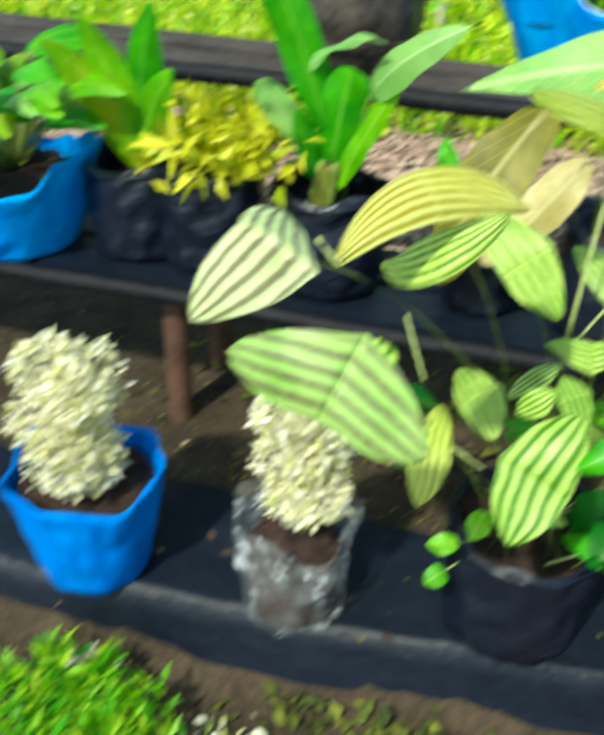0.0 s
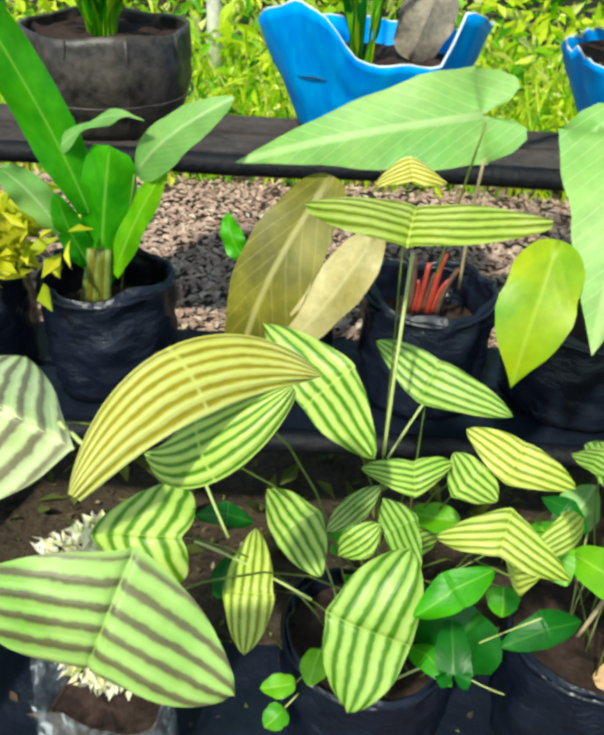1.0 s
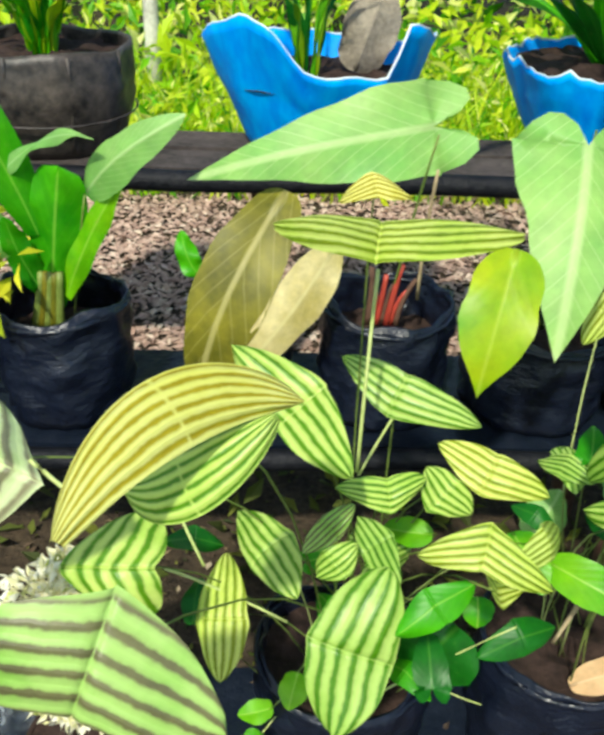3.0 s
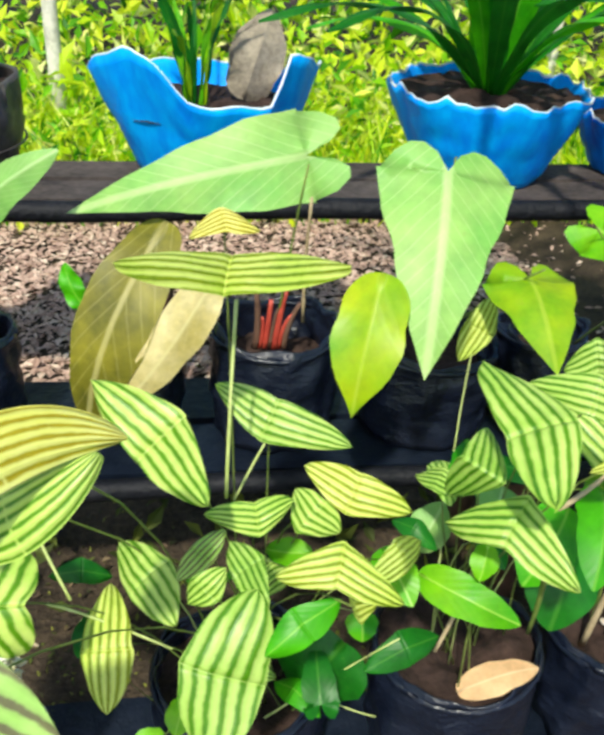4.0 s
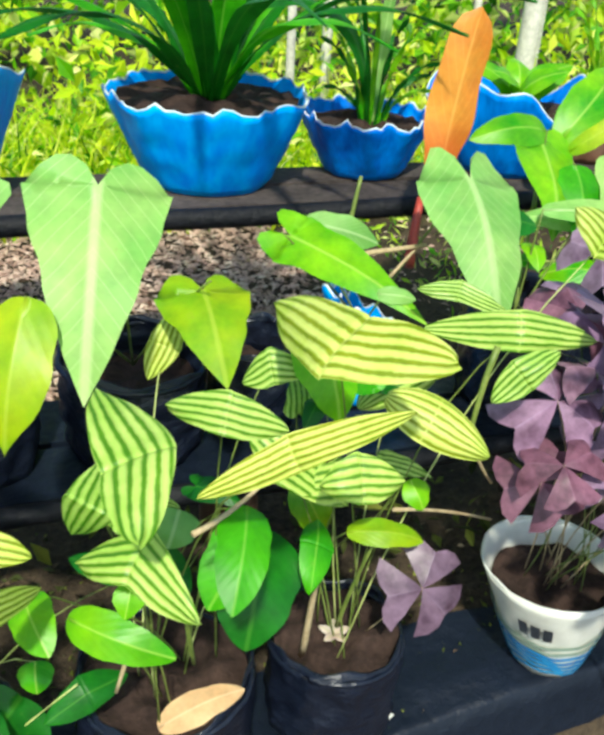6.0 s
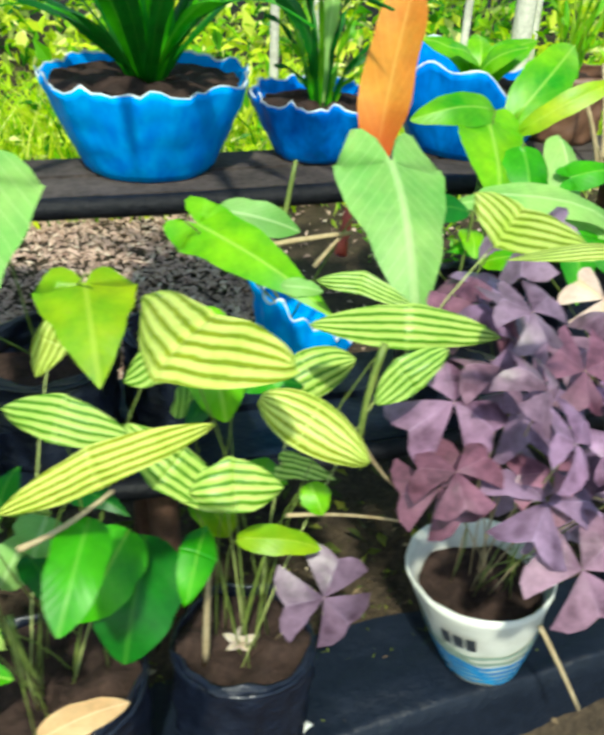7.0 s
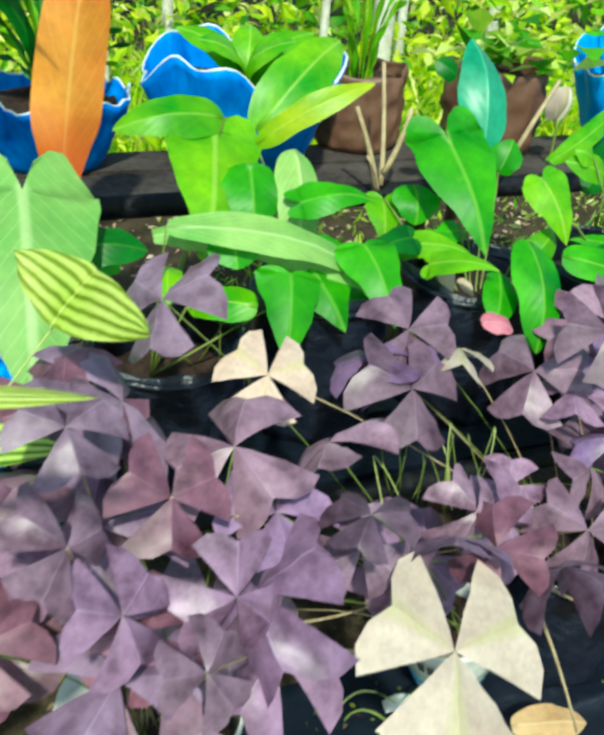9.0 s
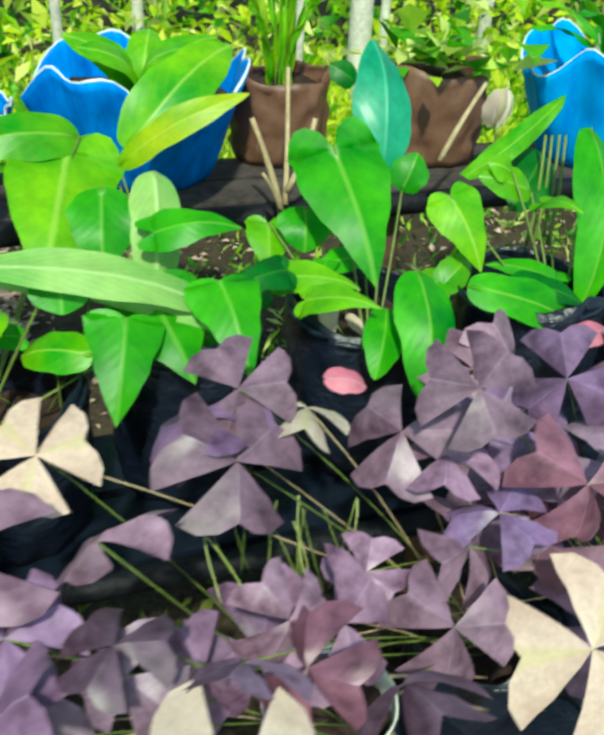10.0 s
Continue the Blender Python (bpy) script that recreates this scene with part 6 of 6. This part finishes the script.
leaf(bag_j, (1.354, 1.050, 0.717), (1.297, 1.000, 0.678), 0.056, M_DEEP, facing=(-0.1, -0.8, 0.6))
tube("stem", [(1.300, 0.890, 0.580), (1.335, 0.986, 0.676), (1.354, 1.050, 0.717)], 0.0013, 0.0010, M_STEM, bag_j)
leaf(bag_i, (1.182, 0.930, 0.631), (1.224, 0.950, 0.656), 0.032, M_LIME, facing=(-0.1, -0.8, 0.6))
tube("stem", [(1.100, 0.890, 0.570), (1.153, 0.914, 0.613), (1.182, 0.930, 0.631)], 0.0013, 0.0010, M_STEM, bag_i)
tube("dry_stick", [(1.086, 1.120, 0.641), (1.075, 1.120, 0.691), (1.056, 1.140, 0.744)], 0.0042, 0.0028, M_TWIG, bag_i)
tube("dry_stick", [(1.089, 1.120, 0.654), (1.094, 1.130, 0.696), (1.114, 1.200, 0.780)], 0.0036, 0.0024, M_TWIG, bag_i)
tube("dry_stick", [(1.091, 1.120, 0.669), (1.111, 1.120, 0.703), (1.123, 1.130, 0.743)], 0.0042, 0.0028, M_TWIG, bag_i)
tube("dry_stick", [(1.083, 1.110, 0.647), (1.069, 1.100, 0.683), (1.057, 1.100, 0.698)], 0.0024, 0.0016, M_TWIG, bag_i)
tube("dry_stick", [(1.260, 1.100, 0.698), (1.277, 1.100, 0.737), (1.316, 1.120, 0.775)], 0.0036, 0.0024, M_TWIG, bag_i)
leaf(bag_i, (1.057, 0.900, 0.657), (1.049, 0.870, 0.625), 0.018, M_CREAM, facing=(-0.1, -0.8, 0.6))
leaf(bag_i, (1.078, 0.900, 0.634), (1.086, 0.880, 0.623), 0.011, M_CREAM, facing=(-0.1, -0.8, 0.6))
tube("stem", [(1.322, 1.000, 0.634), (1.327, 1.000, 0.675), (1.341, 1.030, 0.743)], 0.0024, 0.0016, M_STEM, bag_j)
tube("stem", [(1.330, 1.000, 0.633), (1.336, 1.000, 0.674), (1.349, 1.030, 0.742)], 0.0024, 0.0016, M_STEM, bag_j)
tube("stem", [(1.339, 1.000, 0.633), (1.345, 1.000, 0.673), (1.358, 1.030, 0.742)], 0.0024, 0.0016, M_STEM, bag_j)
tube("stem", [(1.348, 1.000, 0.632), (1.353, 1.000, 0.673), (1.366, 1.030, 0.741)], 0.0024, 0.0016, M_STEM, bag_j)
clover(tub, (0.616, 0.600, 0.664), 0.047, M_PURPLE)
clover(tub, (0.604, 0.560, 0.630), 0.042, M_PURPLE)
clover(tub, (0.755, 0.560, 0.626), 0.048, M_PURPLE)
clover(tub, (0.762, 0.540, 0.596), 0.044, M_PURPLE)
clover(tub, (0.758, 0.620, 0.687), 0.049, M_PURPLE)
clover(tub, (0.699, 0.660, 0.703), 0.051, M_PURPLE)
clover(tub, (0.665, 0.660, 0.707), 0.041, M_PURPLE)
clover(tub, (0.674, 0.600, 0.660), 0.046, M_PURPLE)
clover(tub, (0.672, 0.540, 0.604), 0.048, M_PURPLE)
clover(tub, (0.689, 0.560, 0.615), 0.040, M_PURPLE)
clover(tub, (0.665, 0.620, 0.673), 0.047, M_PURPLE)
clover(tub, (0.682, 0.640, 0.688), 0.043, M_PURPLE)
clover(tub, (0.710, 0.500, 0.644), 0.034, M_PURPLE)
clover(tub, (0.652, 0.540, 0.706), 0.031, M_PURPLE)
clover(low_d, (0.829, 0.640, 0.662), 0.041, M_PURPLE)
clover(low_d, (0.737, 0.540, 0.648), 0.041, M_PURPLE)
clover(low_d, (0.741, 0.740, 0.727), 0.042, M_PURPLE)
clover(low_e, (0.906, 0.740, 0.661), 0.044, M_PURPLE)
clover(low_e, (0.877, 0.610, 0.568), 0.041, M_PURPLE)
clover(low_e, (1.049, 0.720, 0.637), 0.047, M_PURPLE)
clover(low_e, (1.076, 0.700, 0.626), 0.042, M_PURPLE)
clover(low_e, (0.928, 0.600, 0.613), 0.037, M_PURPLE)
clover(low_e, (0.893, 0.570, 0.624), 0.036, M_PURPLE)
clover(low_e, (0.928, 0.570, 0.607), 0.036, M_PURPLE)
clover(low_e, (0.989, 0.570, 0.571), 0.042, M_PURPLE)
clover(low_e, (0.935, 0.740, 0.680), 0.036, M_PURPLE)
clover(low_e, (1.045, 0.610, 0.558), 0.044, M_PURPLE)
clover(low_e, (0.984, 0.740, 0.656), 0.034, M_CREAM)
clover(low_f, (1.126, 0.690, 0.584), 0.049, M_PURPLE)
clover(low_f, (1.163, 0.680, 0.565), 0.051, M_PURPLE)
clover(low_f, (1.195, 0.700, 0.577), 0.050, M_PURPLE)
clover(low_f, (1.137, 0.780, 0.640), 0.043, M_PURPLE)
clover(low_f, (1.175, 0.780, 0.635), 0.046, M_PURPLE)
clover(low_f, (1.138, 0.740, 0.618), 0.044, M_PURPLE)
clover(low_f, (1.157, 0.720, 0.602), 0.044, M_PURPLE)
clover(low_f, (1.171, 0.620, 0.507), 0.046, M_PURPLE)
clover(low_f, (1.080, 0.660, 0.574), 0.040, M_PURPLE)
clover(low_d, (0.829, 0.570, 0.659), 0.033, M_PURPLE)
clover(low_d, (0.870, 0.517, 0.585), 0.064, M_CREAM, turn=5)
clover(tub, (0.683, 0.497, 0.574), 0.046, M_PURPLE, turn=45)
clover(tub, (0.607, 0.585, 0.595), 0.041, M_PURPLE, turn=70)
clover(low_c, (0.527, 0.609, 0.473), 0.046, M_PURPLE, turn=60)
clover(tub, (0.674, 0.526, 0.668), 0.035, M_PURPLE, turn=15)
clover(low_d, (0.757, 0.639, 0.519), 0.058, M_PURPLE, turn=40)
clover(low_d, (0.711, 0.582, 0.689), 0.037, M_PURPLE, turn=10)
clover(low_d, (0.779, 0.598, 0.649), 0.040, M_PURPLE, turn=20)
clover(low_e, (0.924, 0.702, 0.650), 0.052, M_PURPLE, turn=20)
clover(low_e, (0.804, 0.696, 0.684), 0.037, M_CREAM, turn=25)
clover(tub, (0.660, 0.588, 0.741), 0.032, M_PURPLE, turn=20)
clover(low_e, (0.967, 0.613, 0.584), 0.049, M_PURPLE, turn=15)
clover(low_e, (0.833, 0.583, 0.619), 0.032, M_PURPLE, turn=100)
clover(low_f, (1.085, 0.689, 0.687), 0.043, M_PURPLE, turn=60)
clover(low_f, (1.004, 0.663, 0.568), 0.031, M_PURPLE, turn=90)
clover(low_f, (1.134, 0.579, 0.542), 0.064, M_CREAM, turn=180)
clover(low_f, (0.928, 0.652, 0.523), 0.053, M_PURPLE, turn=60)
for p, size in (((1.10, 0.66, 0.60), 0.044), ((1.15, 0.64, 0.63), 0.046), ((1.20, 0.67, 0.61), 0.046), ((1.24, 0.70, 0.63), 0.045), ((1.22, 0.64, 0.56), 0.048), ((1.28, 0.68, 0.58), 0.048), ((1.18, 0.72, 0.66), 0.042), ((1.26, 0.75, 0.65), 0.044)):
    clover(low_f, p, size, M_PURPLE)
